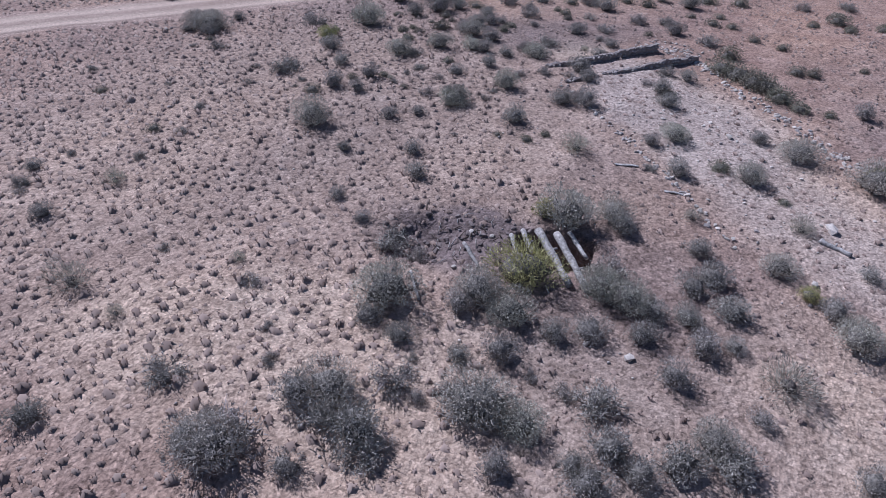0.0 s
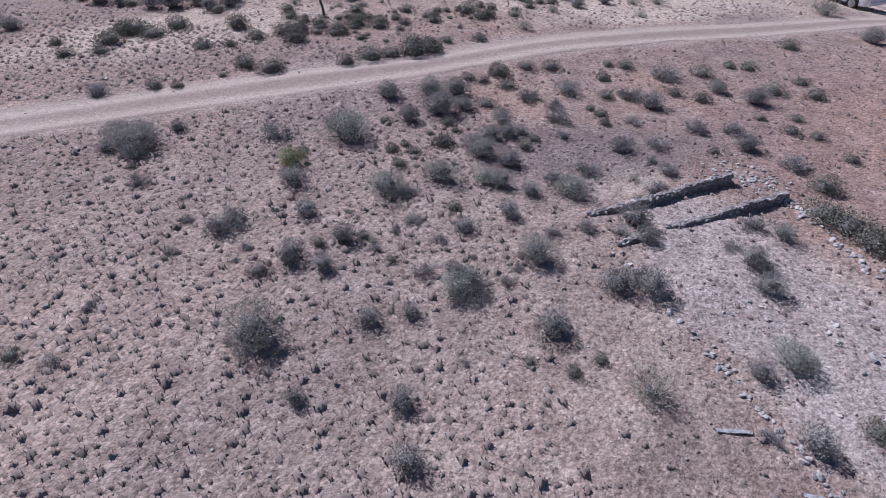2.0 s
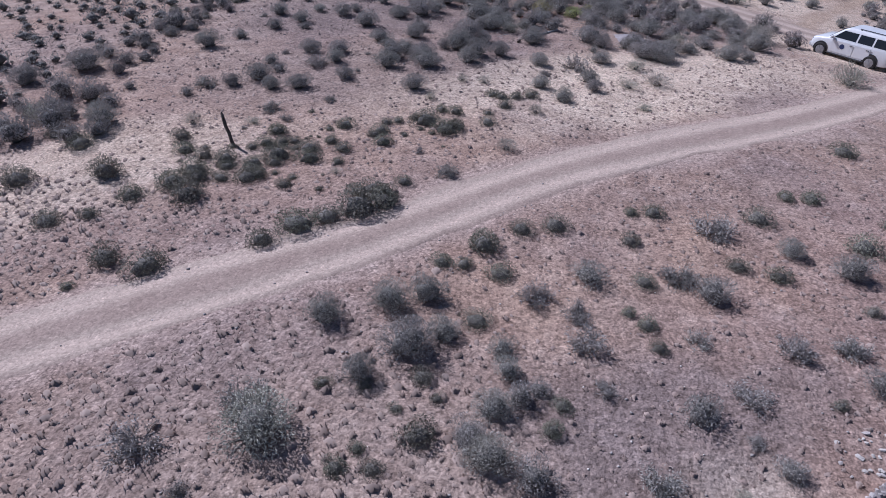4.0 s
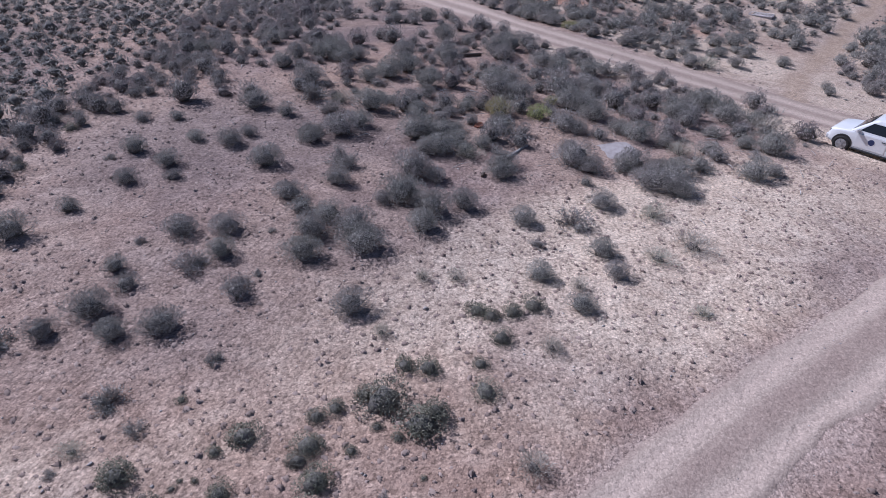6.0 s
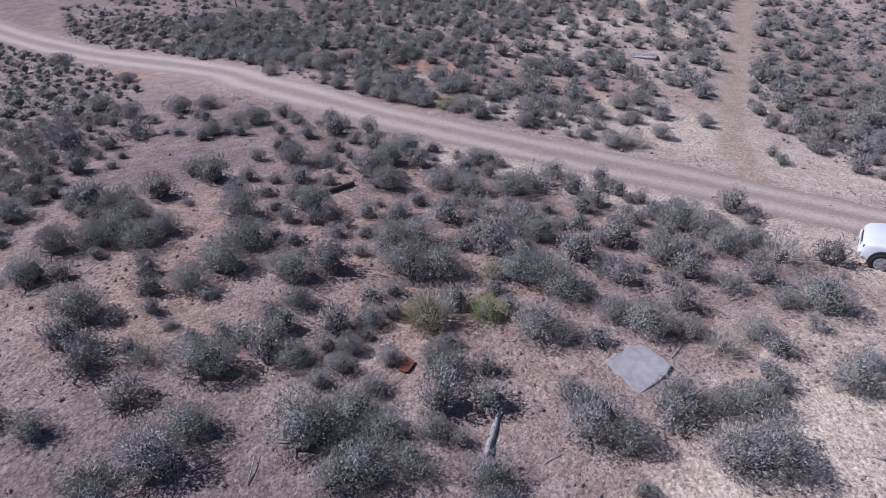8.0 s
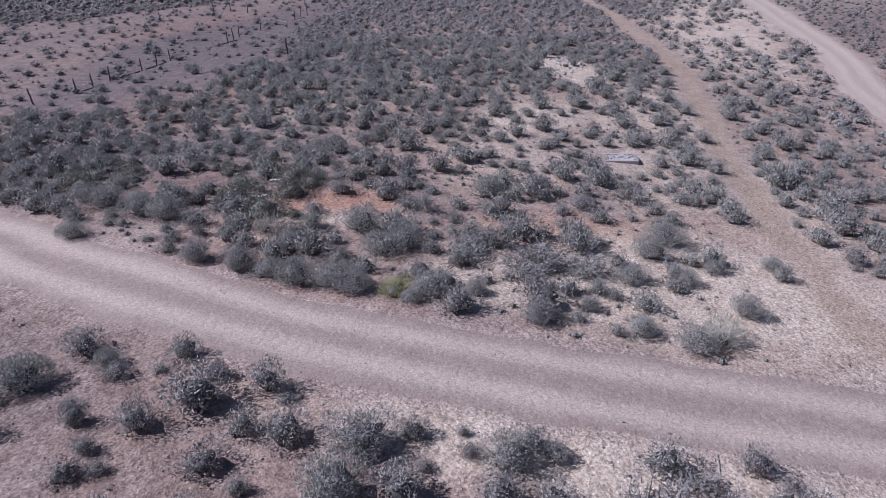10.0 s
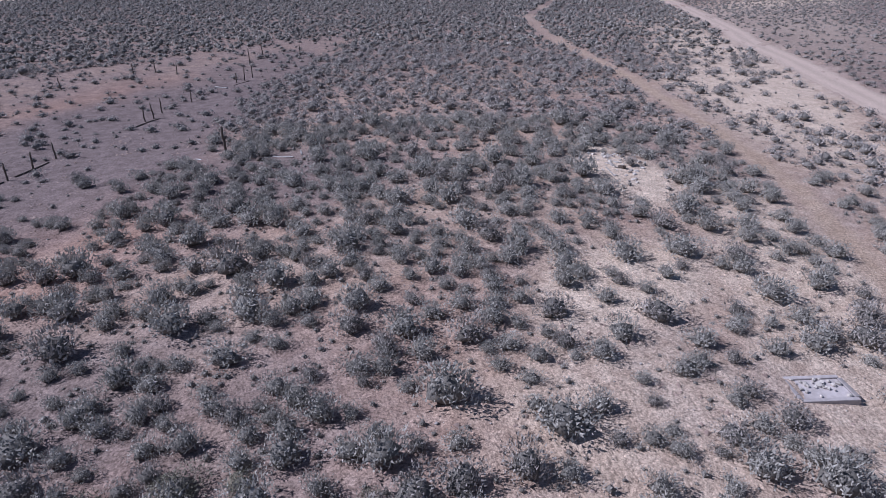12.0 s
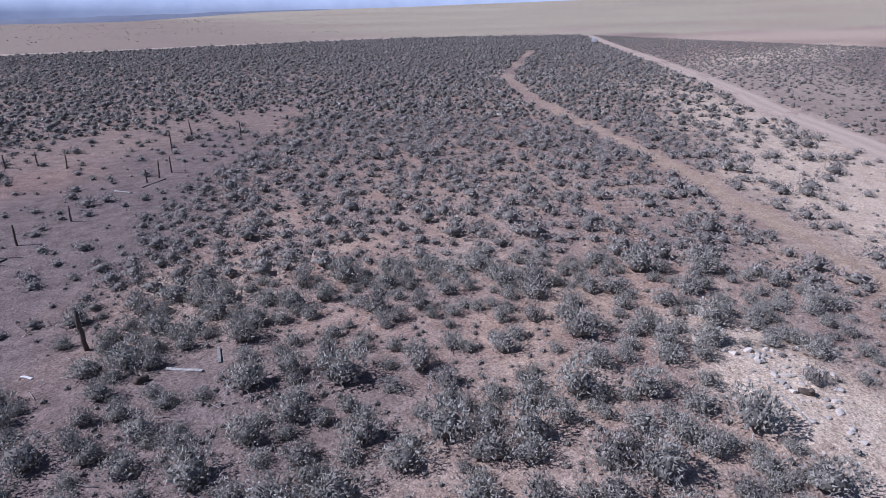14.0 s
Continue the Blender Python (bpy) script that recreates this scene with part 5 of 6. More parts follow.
def side_brush():
    """Brush beside the hand-set stretch: left of the path, between the single shrubs, and right of the parked car."""
    rng = np.random.RandomState(78)

    def keep(x, y):
        left = (x < np.interp(y, [36, 45, 60, 70, 90, 120], [-15, -19, -18, -13, -12, -26])) & (y > 36)
        right = (x > 24) & (y > 40) & (y < 75) & (y > 0.85 * x + 32)
        between = ~left & (x < 15) & (y > np.interp(x, [-20, -14, -8, -4, 0, 5, 15], [56, 59, 58.5, 53, 54.5, 55, 55.5])) & (y < 82)
        left = left * np.where(y < 57, 0.4, 1.0)
        return 0.95 * left * (0.4 + 1.2 * bumpy(x, y, 9, 160)) + 0.30 * right + 0.3 * between * ease(bumpy(x, y, 5, 161), 0.22, 0.42)
    x, y = scatter(rng, 60000, (-70, 60, 20, 150), keep)
    ok = (y < np.interp(x, [-80, -60, -27, -4, 9, 20, 40], [190, 159, 112.5, 84, 70, 64, 60])) | (x > 24)
    ok &= clear_of_singles(x, y, 1.1)
    x, y = x[ok], y[ok]
    r = np.clip(rng.lognormal(-0.7, 0.34, len(x)), 0.2, 0.95)
    k = thin_out(x, y, r, 0.7)
    x, y, r = x[k], y[k], r[k]
    near = (x > -21) & (y < 84)
    dry = rng.rand(len(x)) < 0.2
    full = [sage_arrays(760 + s, 6 + s % 3, 920, 0.95, 0.095, 0.021, 0.45, thick=0) for s in range(6)]
    stand("sagebrush_thicket", "scattered grey-green sagebrush on the slope", 906, x[near & ~dry], y[near & ~dry], r[near & ~dry], full, M_SAGE)
    stand("dry_brush_thicket", "scattered grey dry brush on the slope", 907, x[near & dry], y[near & dry], r[near & dry], full, M_DEAD)
    stand("sagebrush_slope", "sagebrush covering the slope beside the road", 908, x[~near], y[~near], r[~near], [light_shrub(780 + s, 90, 0.15, 0.042, (OCT_V, OCT_F)) for s in range(6)], M_SAGE)


def tufts():
    """Dry bunch grass and seedlings all over the ground."""
    rng = np.random.RandomState(79)
    kinds = []
    for s in range(6):
        g = np.random.RandomState(800 + s)
        k = np.arange(6)
        w = 2 * math.pi * (k + g.uniform(-0.35, 0.35, 6)) / 6
        q = g.uniform(0.5, 1.25, 6)
        rim = np.stack([q * np.cos(w), q * np.sin(w) * 0.75, np.full(6, -0.06)], -1)
        hump = (np.concatenate([rim, [(g.uniform(-0.25, 0.25), g.uniform(-0.2, 0.2), 0.62)]]), np.stack([k, (k + 1) % 6, np.full(6, 6)], -1))
        d = np.stack([np.cos(w), np.sin(w), np.full(6, 1.0)], -1)
        kinds.append(joined([hump, spikes(g, rim * 0.45 + np.array([0, 0, 0.2]), d, 0.45, 0.13, 0.4)]))

    def slope(x, y):
        return (y < 34) & (x < np.interp(y, [5, 12, 20, 34], [6, 5, 2, -3]))
    for count, box, keep, lo, hi, label in (
            (64000, (-30, 7, 2, 34), lambda x, y: slope(x, y) * (0.35 + 0.65 * ease(bumpy(x, y, 4, 170), 0.3, 0.5)), 0.08, 0.21, "small dry brown bunch-grass tufts dotting the slope"),
            (60000, (-28, 26, 1, 66), lambda x, y: ~slope(x, y) * 0.62 * ease(bumpy(x, y, 3, 171), 0.2, 0.5), 0.05, 0.15, "small dry brown tufts on the bare soil")):
        x, y = scatter(rng, count, box, keep)
        ok = clear_of_singles(x, y, 0.9)
        x, y = x[ok], y[ok]
        r = rng.uniform(lo, hi, len(x))
        k = thin_out(x, y, r, 0.82)
        x, y, r = x[k], y[k], r[k]
        v, f = spread_copies(kinds, x, y, ground_at(x, y) - 0.01, r, r * rng.uniform(0.75, 1.4, len(r)), rng)
        tagged(solid("grass_tufts", v, f, M_TUFT), label, "grass", kind="stuff")
    x, y = scatter(rng, 13000, (-20, 62, 66, 135), lambda x, y: 0.5 * sector(x, y) * ease(bumpy(x, y, 3, 171), 0.3, 0.6))
    r = rng.uniform(0.07, 0.17, len(x))
    v, f = spread_copies(kinds, x, y, ground_at(x, y) - 0.01, r, r * rng.uniform(0.85, 1.35, len(r)), rng)
    tagged(solid("grass_tufts", v, f, M_TUFT), "dry tufts between the sagebrush on the plain", "grass", kind="stuff")


def pebbles():
    rng = np.random.RandomState(80)
    base = np.array([(1, 0, 0), (-1, 0, 0), (0, 1, 0), (0, -1, 0), (0, 0, 1), (0, 0, -1)], float)
    tri = np.array([(0, 2, 4), (2, 1, 4), (1, 3, 4), (3, 0, 4), (2, 0, 5), (1, 2, 5), (3, 1, 5), (0, 3, 5)])
    kinds = [(base * np.random.RandomState(820 + s).uniform(0.6, 1.2, (6, 1)) + np.random.RandomState(840 + s).randn(6, 3) * 0.15, tri) for s in range(8)]
    for mat, count, lo, hi, label in ((M_STONE, 7000, 0.018, 0.055, "small grey stones strewn over the soil"), (M_WHITESTONE, 2600, 0.014, 0.04, "small white stones strewn over the soil")):
        x, y = rng.uniform(-24, 40, count), rng.uniform(1, 118, count)
        r = rng.uniform(lo, hi, count) * np.where(rng.rand(count) < 0.04, 1.9, 1.0)
        v, f = spread_copies(kinds, x, y, ground_at(x, y) + r * 0.15, r, r * 0.7, rng)
        tagged(solid("pebbles", v, f, mat), label, "stones", kind="stuff")


sage_stands()
side_brush()
tufts()
pebbles()

# ---- things ----
def level(x, y):
    return float(ground_at(np.array([float(x)]), np.array([float(y)]))[0])


def rough_log(a, b, r0, r1, seed, sides=9, rings=9):
    """A weathered log between two points: bent, knotty, with a sawn end."""
    rng = np.random.RandomState(seed)
    a, b = np.array(a, float), np.array(b, float)
    k = np.linspace(0, 1, rings)
    pts = a[None] * (1 - k)[:, None] + b[None] * k[:, None]
    pts += np.sin(k * math.pi)[:, None] * rng.randn(3)[None] * 0.02 + rng.randn(rings, 3) * 0.006
    v, f = tube(pts, r0 * (1 - k) + r1 * k + rng.randn(rings) * r0 * 0.05, sides)
    v += rng.randn(*v.shape) * r0 * 0.05
    return v, f


def log_thing(name, label, a, b, r0, r1, mat, seed, category="log", group="", lift=None):
    """A log lying on the ground from a to b (x, y), or held at given heights."""
    za, zb = (level(*a) + r0 * 0.75, level(*b) + r1 * 0.75) if lift is None else (float(rise(*a)) + lift[0], float(rise(*b)) + lift[1])
    root = tagged(new(name), label, category, group)
    root.location = ((a[0] + b[0]) / 2, (a[1] + b[1]) / 2, (za + zb) / 2)
    o = np.array(root.location)
    solid("trunk", *rough_log(np.array((*a, za)) - o, np.array((*b, zb)) - o, r0, r1, seed), mat, root, smooth=True)
    rng = np.random.RandomState(seed + 50)
    d = np.array((b[0] - a[0], b[1] - a[1], zb - za))
    p = np.array((*a, za)) - o + d * rng.uniform(0.3, 0.7)
    side = np.array([-d[1], d[0], 0.3]) / np.linalg.norm(d)
    solid("branch_stub", *tube([p + side * r0 * 0.6, p + side * r0 * 1.9], [r0 * 0.35, r0 * 0.2], 6), mat, root)
    return root


def plank(name, label, a, b, width, thick, mat, seed, group="", tilt=0.0, category="plank"):
    """A split, worn board lying on the ground."""
    rng = np.random.RandomState(seed)
    ln = math.hypot(b[0] - a[0], b[1] - a[1])
    bm = bmesh.new()
    n = 8
    rows = []
    for k in range(n + 1):
        x = -ln / 2 + ln * k / n
        w = width / 2 * (1 + rng.uniform(-0.12, 0.12))
        e = rng.uniform(-0.15, 0.15) * width if k in (0, n) else 0
        z = 0.012 * math.sin(k * 0.9 + seed)
        rows.append([bm.verts.new((x + e * s, y, z + h)) for s, y, h in ((1, -w, 0), (-1, w, 0), (-1, w, thick), (1, -w, thick))])
    for p, q in zip(rows[:-1], rows[1:]):
        for i in range(4):
            bm.faces.new((p[i], p[(i + 1) % 4], q[(i + 1) % 4], q[i]))
    bm.faces.new(rows[0][::-1])
    bm.faces.new(rows[-1])
    bmesh.ops.recalc_face_normals(bm, faces=bm.faces[:])
    bmesh.ops.bevel(bm, geom=[e for e in bm.edges if e.calc_face_angle(0) > 0.9], offset=min(0.006, thick * 0.2), segments=1, affect="EDGES")
    ob = part(name, bm, mat, None)
    za, zb = level(*a), level(*b)
    ob.matrix_basis = Matrix.LocRotScale(((a[0] + b[0]) / 2, (a[1] + b[1]) / 2, (za + zb) / 2 + 0.012),
                                         Euler((tilt, -math.atan2(zb - za, ln), math.atan2(b[1] - a[1], b[0] - a[0]))), None)
    return tagged(ob, label, category, group)


def stone_mesh(seed):
    """A rough angular stone of unit size."""
    rng = np.random.RandomState(seed)
    bm = bmesh.new()
    bmesh.ops.create_icosphere(bm, subdivisions=1, radius=0.5)
    flat = rng.uniform(0.5, 0.8)
    for v in bm.verts:
        c = v.co
        k = 1 + rng.uniform(-0.18, 0.22)
        v.co = Vector((math.copysign(abs(c.x) ** 0.7, c.x), math.copysign(abs(c.y) ** 0.7, c.y), math.copysign(abs(c.z) ** 0.7, c.z) * flat)) * k * 0.85
    me = bpy.data.meshes.new("stone")
    bm.to_mesh(me)
    bm.free()
    return me


STONES = [stone_mesh(900 + k) for k in range(9)]
for me in STONES:
    me.materials.append(M_STONE)
PALE_STONES = [stone_mesh(930 + k) for k in range(7)]
for me in PALE_STONES:
    me.materials.append(M_WHITESTONE)


DARK_STONES = [stone_mesh(950 + k) for k in range(5)]
for me in DARK_STONES:
    me.materials.append(M_DARKSTONE)


def stone_at(meshes, rng, x, y, z, size, parent):
    ob = new("stone", meshes[rng.randint(len(meshes))])
    ob.parent = parent
    ob.matrix_basis = Matrix.LocRotScale((x, y, z), Euler((rng.uniform(-0.4, 0.4), rng.uniform(-0.4, 0.4), rng.uniform(0, 6.28))),
                                         (size * rng.uniform(0.9, 1.5), size * rng.uniform(0.7, 1.1), size * rng.uniform(0.7, 1.1)))
    return ob


def ruin_wall(name, label, points, heights, thick, seed, pale=0.25):
    """A broken rubble wall along a line: an earthen core with stones set in its faces and on its ragged top."""
    rng = np.random.RandomState(seed)
    root = tagged(new(name), label, "wall", kind="structure")
    line = smooth_line(points, 0.12)
    s = np.concatenate([[0], np.cumsum(np.hypot(*np.diff(line, axis=0).T))])
    hs = np.interp(s / s[-1], np.linspace(0, 1, len(heights)), heights)
    hs = np.maximum(hs * (0.72 + 0.56 * vnoise(s, s * 0, 0.35, seed)), 0.05)
    d = np.gradient(line, axis=0)
    d /= np.linalg.norm(d, axis=1)[:, None]
    nrm = np.stack([-d[:, 1], d[:, 0]], -1)
    z = ground_at(line[:, 0], line[:, 1])
    n = len(line)
    v, f = [], []
    for k in range(n):
        w = thick / 2
        for side, hgt in ((-1.15, -0.12), (-1.0, 0.55), (-0.8, 1.0), (0.8, 1.0), (1.0, 0.55), (1.15, -0.12)):
            j = rng.uniform(-0.03, 0.03)
            zz = z[k] + (hs[k] * hgt if hgt > 0 else hgt) + (rng.uniform(-0.03, 0.03) if hgt > 0 else 0)
            v.append((*(line[k] + nrm[k] * (side * w + j)), zz))
    for k in range(n - 1):
        for i in range(5):
            a = k * 6 + i
            f.append((a, a + 6, a + 7, a + 1))
    f += [tuple(range(5, -1, -1)), tuple(range((n - 1) * 6, n * 6))]
    solid("core", np.array(v), f, M_RUBBLE, root)
    total = s[-1]
    step = 0.15
    for side in (-1, 1):
        for x0 in np.arange(0, total, step):
            k = min(int(np.searchsorted(s, x0 + rng.uniform(0, step))), n - 1)
            zz = 0.04
            while zz < hs[k]:
                if rng.rand() < 0.8:
                    p = line[k] + nrm[k] * side * thick * 0.49
                    stone_at(PALE_STONES if rng.rand() < pale * 0.5 else STONES, rng, p[0], p[1], z[k] + zz, rng.uniform(0.08, 0.13), root)
                zz += rng.uniform(0.11, 0.16)
    for x0 in np.arange(0, total, 0.13):
        k = min(int(np.searchsorted(s, x0)), n - 1)
        p = line[k] + nrm[k] * rng.uniform(-0.4, 0.4) * thick
        stone_at(PALE_STONES if rng.rand() < pale else STONES, rng, p[0], p[1], z[k] + hs[k] + rng.uniform(-0.03, 0.0), rng.uniform(0.07, 0.13), root)
    return root


def stone_line(name, label, points, count, spread, seed, pale=0.6, size=(0.07, 0.2), rocks=STONES):
    """A row of half-buried footing stones."""
    rng = np.random.RandomState(seed)
    root = tagged(new(name), label, "footing", kind="structure")
    line = smooth_line(points, 0.1)
    for q in range(count):
        k = rng.randint(len(line))
        x, y = line[k] + rng.randn(2) * spread
        r = rng.uniform(*size)
        stone_at(PALE_STONES if rng.rand() < pale else rocks, rng, x, y, level(x, y) + r * 0.12, r, root)
    return root


M_RUBBLE = plain_material("earth_and_rubble", (0.22, 0.185, 0.17), (0.38, 0.33, 0.305), 5, bump=0.8, bump_scale=14)
ruin_wall("wall_rear", "broken grey rubble wall of the ruin with pale stone top", [(3.1, 23.45), (4.4, 24.45), (5.5, 25.35), (7.1, 26.75)], [0.08, 0.2, 0.27, 0.3], 0.15, 11)
ruin_wall("wall_inner", "low broken rubble cross wall inside the ruin", [(5.2, 23.55), (6.3, 24.3), (7.4, 25.2), (8.7, 26.35)], [0.04, 0.12, 0.24, 0.2], 0.15, 12, 0.4)
ruin_wall("wall_stub", "crumbled stub of rubble wall beside a bush", [(3.95, 22.3), (4.45, 22.75)], [0.06, 0.12], 0.14, 13)
stone_line("footing_east", "row of pale footing stones along the ruin", [(8.7, 26.3), (9.9, 24.1), (11.4, 21.8), (12.7, 19.5), (13.4, 18.9)], 190, 0.17, 21, 0.6, (0.05, 0.15))
stone_line("footing_west", "thin row of pale footing stones along the ruin floor", [(3.8, 22.2), (5.45, 19.8), (6.6, 18.2), (7.5, 16.9), (8.7, 14.8), (9.4, 14.0)], 110, 0.07, 22, 0.5, (0.06, 0.13))
stone_line("rubble_rear", "white rubble strewn behind the ruin walls", [(6.9, 27.4), (7.6, 27.2), (8.4, 26.7)], 130, 0.45, 23, 0.7, (0.04, 0.12))
stone_line("rubble_floor", "loose pale stones on the ruin floor", [(6.5, 21.5), (8.5, 21.0), (9.5, 18.0), (11.5, 16.0)], 130, 1.1, 24, 0.6, (0.03, 0.1))
stone_line("rubble_cellar", "dark and grey stones fallen into the collapsed cellar", [(1.7, 12.3), (2.6, 12.6), (3.6, 12.9)], 60, 0.45, 26, 0.1, (0.05, 0.15), DARK_STONES)
stone_line("rubble_plain", "scattered white rubble on the plain", [(34.2, 104.2), (35.0, 105.6), (36.2, 107.8), (36.0, 109.2)], 90, 0.9, 25, 0.85, (0.08, 0.26))

# the cellar: logs over a pit, with fallen poles beside it
for a, b, r, k in (((4.36, 13.12), (5.34, 11.40), 0.10, 1), ((4.80, 13.12), (5.74, 11.36), 0.095, 2), ((3.98, 13.0), (4.36, 12.25), 0.07, 3), ((3.74, 12.75), (4.0, 12.1), 0.06, 4), ((5.1, 13.3), (5.62, 12.45), 0.055, 5)):
    log_thing("cellar_log", "weathered grey roof log laid across the sunken cellar", a, b, r, r * 0.9, M_WOOD, 40 + k, group="cellar roof logs", lift=(0.12, 0.08))
log_thing("pole", "thin weathered grey pole fallen beside the cellar", (2.68, 12.2), (3.22, 11.45), 0.05, 0.04, M_WOOD, 51, "pole")
log_thing("pole", "short weathered grey pole sticking out of a bush", (1.78, 10.75), (2.2, 10.0), 0.035, 0.03, M_WOOD, 52, "pole", lift=(0.12, 0.05))
plank("plank", "thin grey weathered plank on the slope", (6.0, 16.95), (6.68, 17.12), 0.09, 0.03, M_WOOD, 3, "loose planks")
plank("plank", "pale split plank beside the footing", (7.4, 16.05), (7.9, 16.05), 0.08, 0.03, M_WOOD, 4, "loose planks")
log_thing("fallen_log", "short pale log on bare soil beside a shrub", (11.2, 14.95), (11.85, 14.6), 0.07, 0.06, M_WOOD, 53)
log_thing("fallen_log", "long dark charred log between sagebrush", (-2.72, 69.15), (-1.1, 70.05), 0.11, 0.09, M_OLDWOOD, 54)
log_thing("fallen_log", "weathered grey split log on pale soil", (-0.62, 54.7), (0.38, 56.2), 0.085, 0.06, M_WOOD, 55)
log_thing("stump", "small dark wood stump beside a shrub", (-1.69, 53.0), (-1.6, 53.35), 0.07, 0.06, M_OLDWOOD, 56, "stump")
plank("board", "white painted board lying among dark shrubs", (5.3, 93.0), (5.85, 92.8), 0.22, 0.03, M_BOARD, 5, "white boards", category="board")
plank("board", "white painted board lying beside dark shrubs", (3.9, 91.3), (4.62, 91.02), 0.2, 0.03, M_BOARD, 6, "white boards", category="board")
plank("plank", "yellowish weathered plank leaning at a dark shrub", (3.15, 90.2), (3.3, 90.75), 0.12, 0.03, M_WOOD, 7, "loose planks")
plank("plank", "pale weathered plank lying on gravel", (18.1, 121.1), (19.1, 120.0), 0.14, 0.05, M_WOOD, 8, "loose planks")
plank("plank", "pale weathered plank lying among brush", (20.15, 121.3), (19.8, 120.2), 0.12, 0.05, M_WOOD, 9, "loose planks")
plank("plank", "long thin plank on white rubble", (33.7, 105.95), (32.9, 104.6), 0.07, 0.03, M_WOOD, 10, "loose planks")
log_thing("stump", "dark hollow stump on white rubble", (34.7, 105.3), (34.4, 105.65), 0.14, 0.10, M_OLDWOOD, 57, "stump")
plank("board", "short white board lying on dark gravel", (13.8, 124.35), (14.1, 123.85), 0.1, 0.03, M_BOARD, 11, "white boards", category="board")
log_thing("stump", "charred hollow stump on dark gravel", (17.0, 120.7), (17.35, 120.85), 0.16, 0.12, M_OLDWOOD, 59, "stump")
log_thing("fallen_log", "pale fallen fence rail on dark gravel", (22.4, 149.8), (23.3, 148.6), 0.08, 0.07, M_WOOD, 58)


def slab(name, label, cx, cy, sx, sy, turn, thick, mat, seed, tilt=0.0, category="slab"):
    """A broken flat slab with chipped edges."""
    rng = np.random.RandomState(seed)
    n = 18
    v = []
    for h in (-0.3, thick * 0.85, thick):
        for k in range(n):
            w = 2 * math.pi * k / n
            c, s = math.cos(w), math.sin(w)
            q = (abs(c) ** 5 + abs(s) ** 5) ** (-1 / 5) * (1 + (rng.uniform(-0.05, 0.05) if h < 0 else 0))
            m = 0.97 if h == thick else 1.0
            v.append((c * q * sx / 2 * m, s * q * sy / 2 * m, h + (rng.uniform(-0.01, 0.01) if h > 0 else 0)))
    f = [(r * n + k, r * n + (k + 1) % n, (r + 1) * n + (k + 1) % n, (r + 1) * n + k) for r in (0, 1) for k in range(n)]
    f.append(tuple(range(2 * n, 3 * n)))
    ob = solid(name, np.array(v), f, mat)
    ob.matrix_basis = pose(cx, cy, level(cx, cy), tilt, 0, turn)
    return tagged(ob, label, category)


slab("concrete_slab", "flat pale grey concrete slab half hidden by sagebrush", 4.3, 56.55, 2.1, 1.35, 20, 0.05, M_CONCRETE, 61, 2)
slab("rusty_sheet", "small rusty brown metal sheet on bare soil", -1.65, 58.15, 0.5, 0.3, 50, 0.10, M_RUST, 62, 12, "scrap")


def footing_frame(cx, cy, sx, sy, turn):
    """An old concrete footing: a rubble floor within a raised kerb."""
    root = tagged(new("concrete_footing"), "old pale concrete footing filled with rubble in the brush", "footing")
    root.matrix_basis = pose(cx, cy, level(cx, cy), 0, 0, turn)
    for x, y, w, d in ((0, -sy / 2, sx, 0.16), (0, sy / 2, sx, 0.16), (-sx / 2, 0, 0.16, sy - 0.17), (sx / 2, 0, 0.16, sy - 0.17)):
        part("kerb", box_bm(w, d, 0.5, (x, y, -0.10), 0.03), M_CONCRETE, root)
    part("floor_slab", box_bm(sx - 0.17, sy - 0.17, 0.3, (0, 0, -0.06), 0.01), M_CONCRETE, root)
    rng = np.random.RandomState(5)
    for k in range(22):
        stone_at(PALE_STONES, rng, rng.uniform(-0.45, 0.45) * sx, rng.uniform(-0.42, 0.42) * sy, 0.14, rng.uniform(0.07, 0.18), root)
    return root


footing_frame(24.3, 88.0, 1.9, 1.15, -31)


def fence_post(x, y, tall, lean, way, seed, label, r=0.065):
    root = tagged(new("fence_post"), label, "post", "old fence posts")
    root.matrix_basis = Matrix.LocRotScale((x, y, level(x, y)), Euler((0, radians(lean), radians(way)), "XYZ"), None)
    rng = np.random.RandomState(seed)
    k = np.linspace(0, 1, 7)
    v, f = tube(np.stack([rng.randn(7) * 0.012, rng.randn(7) * 0.012, -0.25 + k * (tall + 0.25)], -1), r * (1.05 - 0.25 * k), 8)
    solid("shaft", v + rng.randn(*v.shape) * 0.004, f, M_OLDWOOD, root, smooth=True)
    bm = bmesh.new()
    bmesh.ops.create_cone(bm, cap_ends=True, segments=8, radius1=r * 0.85, radius2=r * 0.25, depth=0.09, matrix=Matrix.Translation((0, 0, tall + 0.03)))
    part("worn_top", bm, M_OLDWOOD, root)
    for h in (0.55, 0.85):
        bm = bmesh.new()
        bmesh.ops.create_cube(bm, size=1, matrix=Matrix.Translation((r * 0.95, 0, tall * h)) @ Matrix.Diagonal((0.02, 0.05, 0.012, 1)))
        part("staple", bm, M_RUST, root)
    return root


fence_post(-10.95, 37.55, 1.15, -20, -35, 1, "dark leaning wooden fence post among low shrubs")
fence_post(16.1, 125.0, 1.75, -3, 20, 2, "tall dark corner fence post beside sagebrush", 0.1)
DARK_POST = "dark weathered wooden fence post on bare gravel"
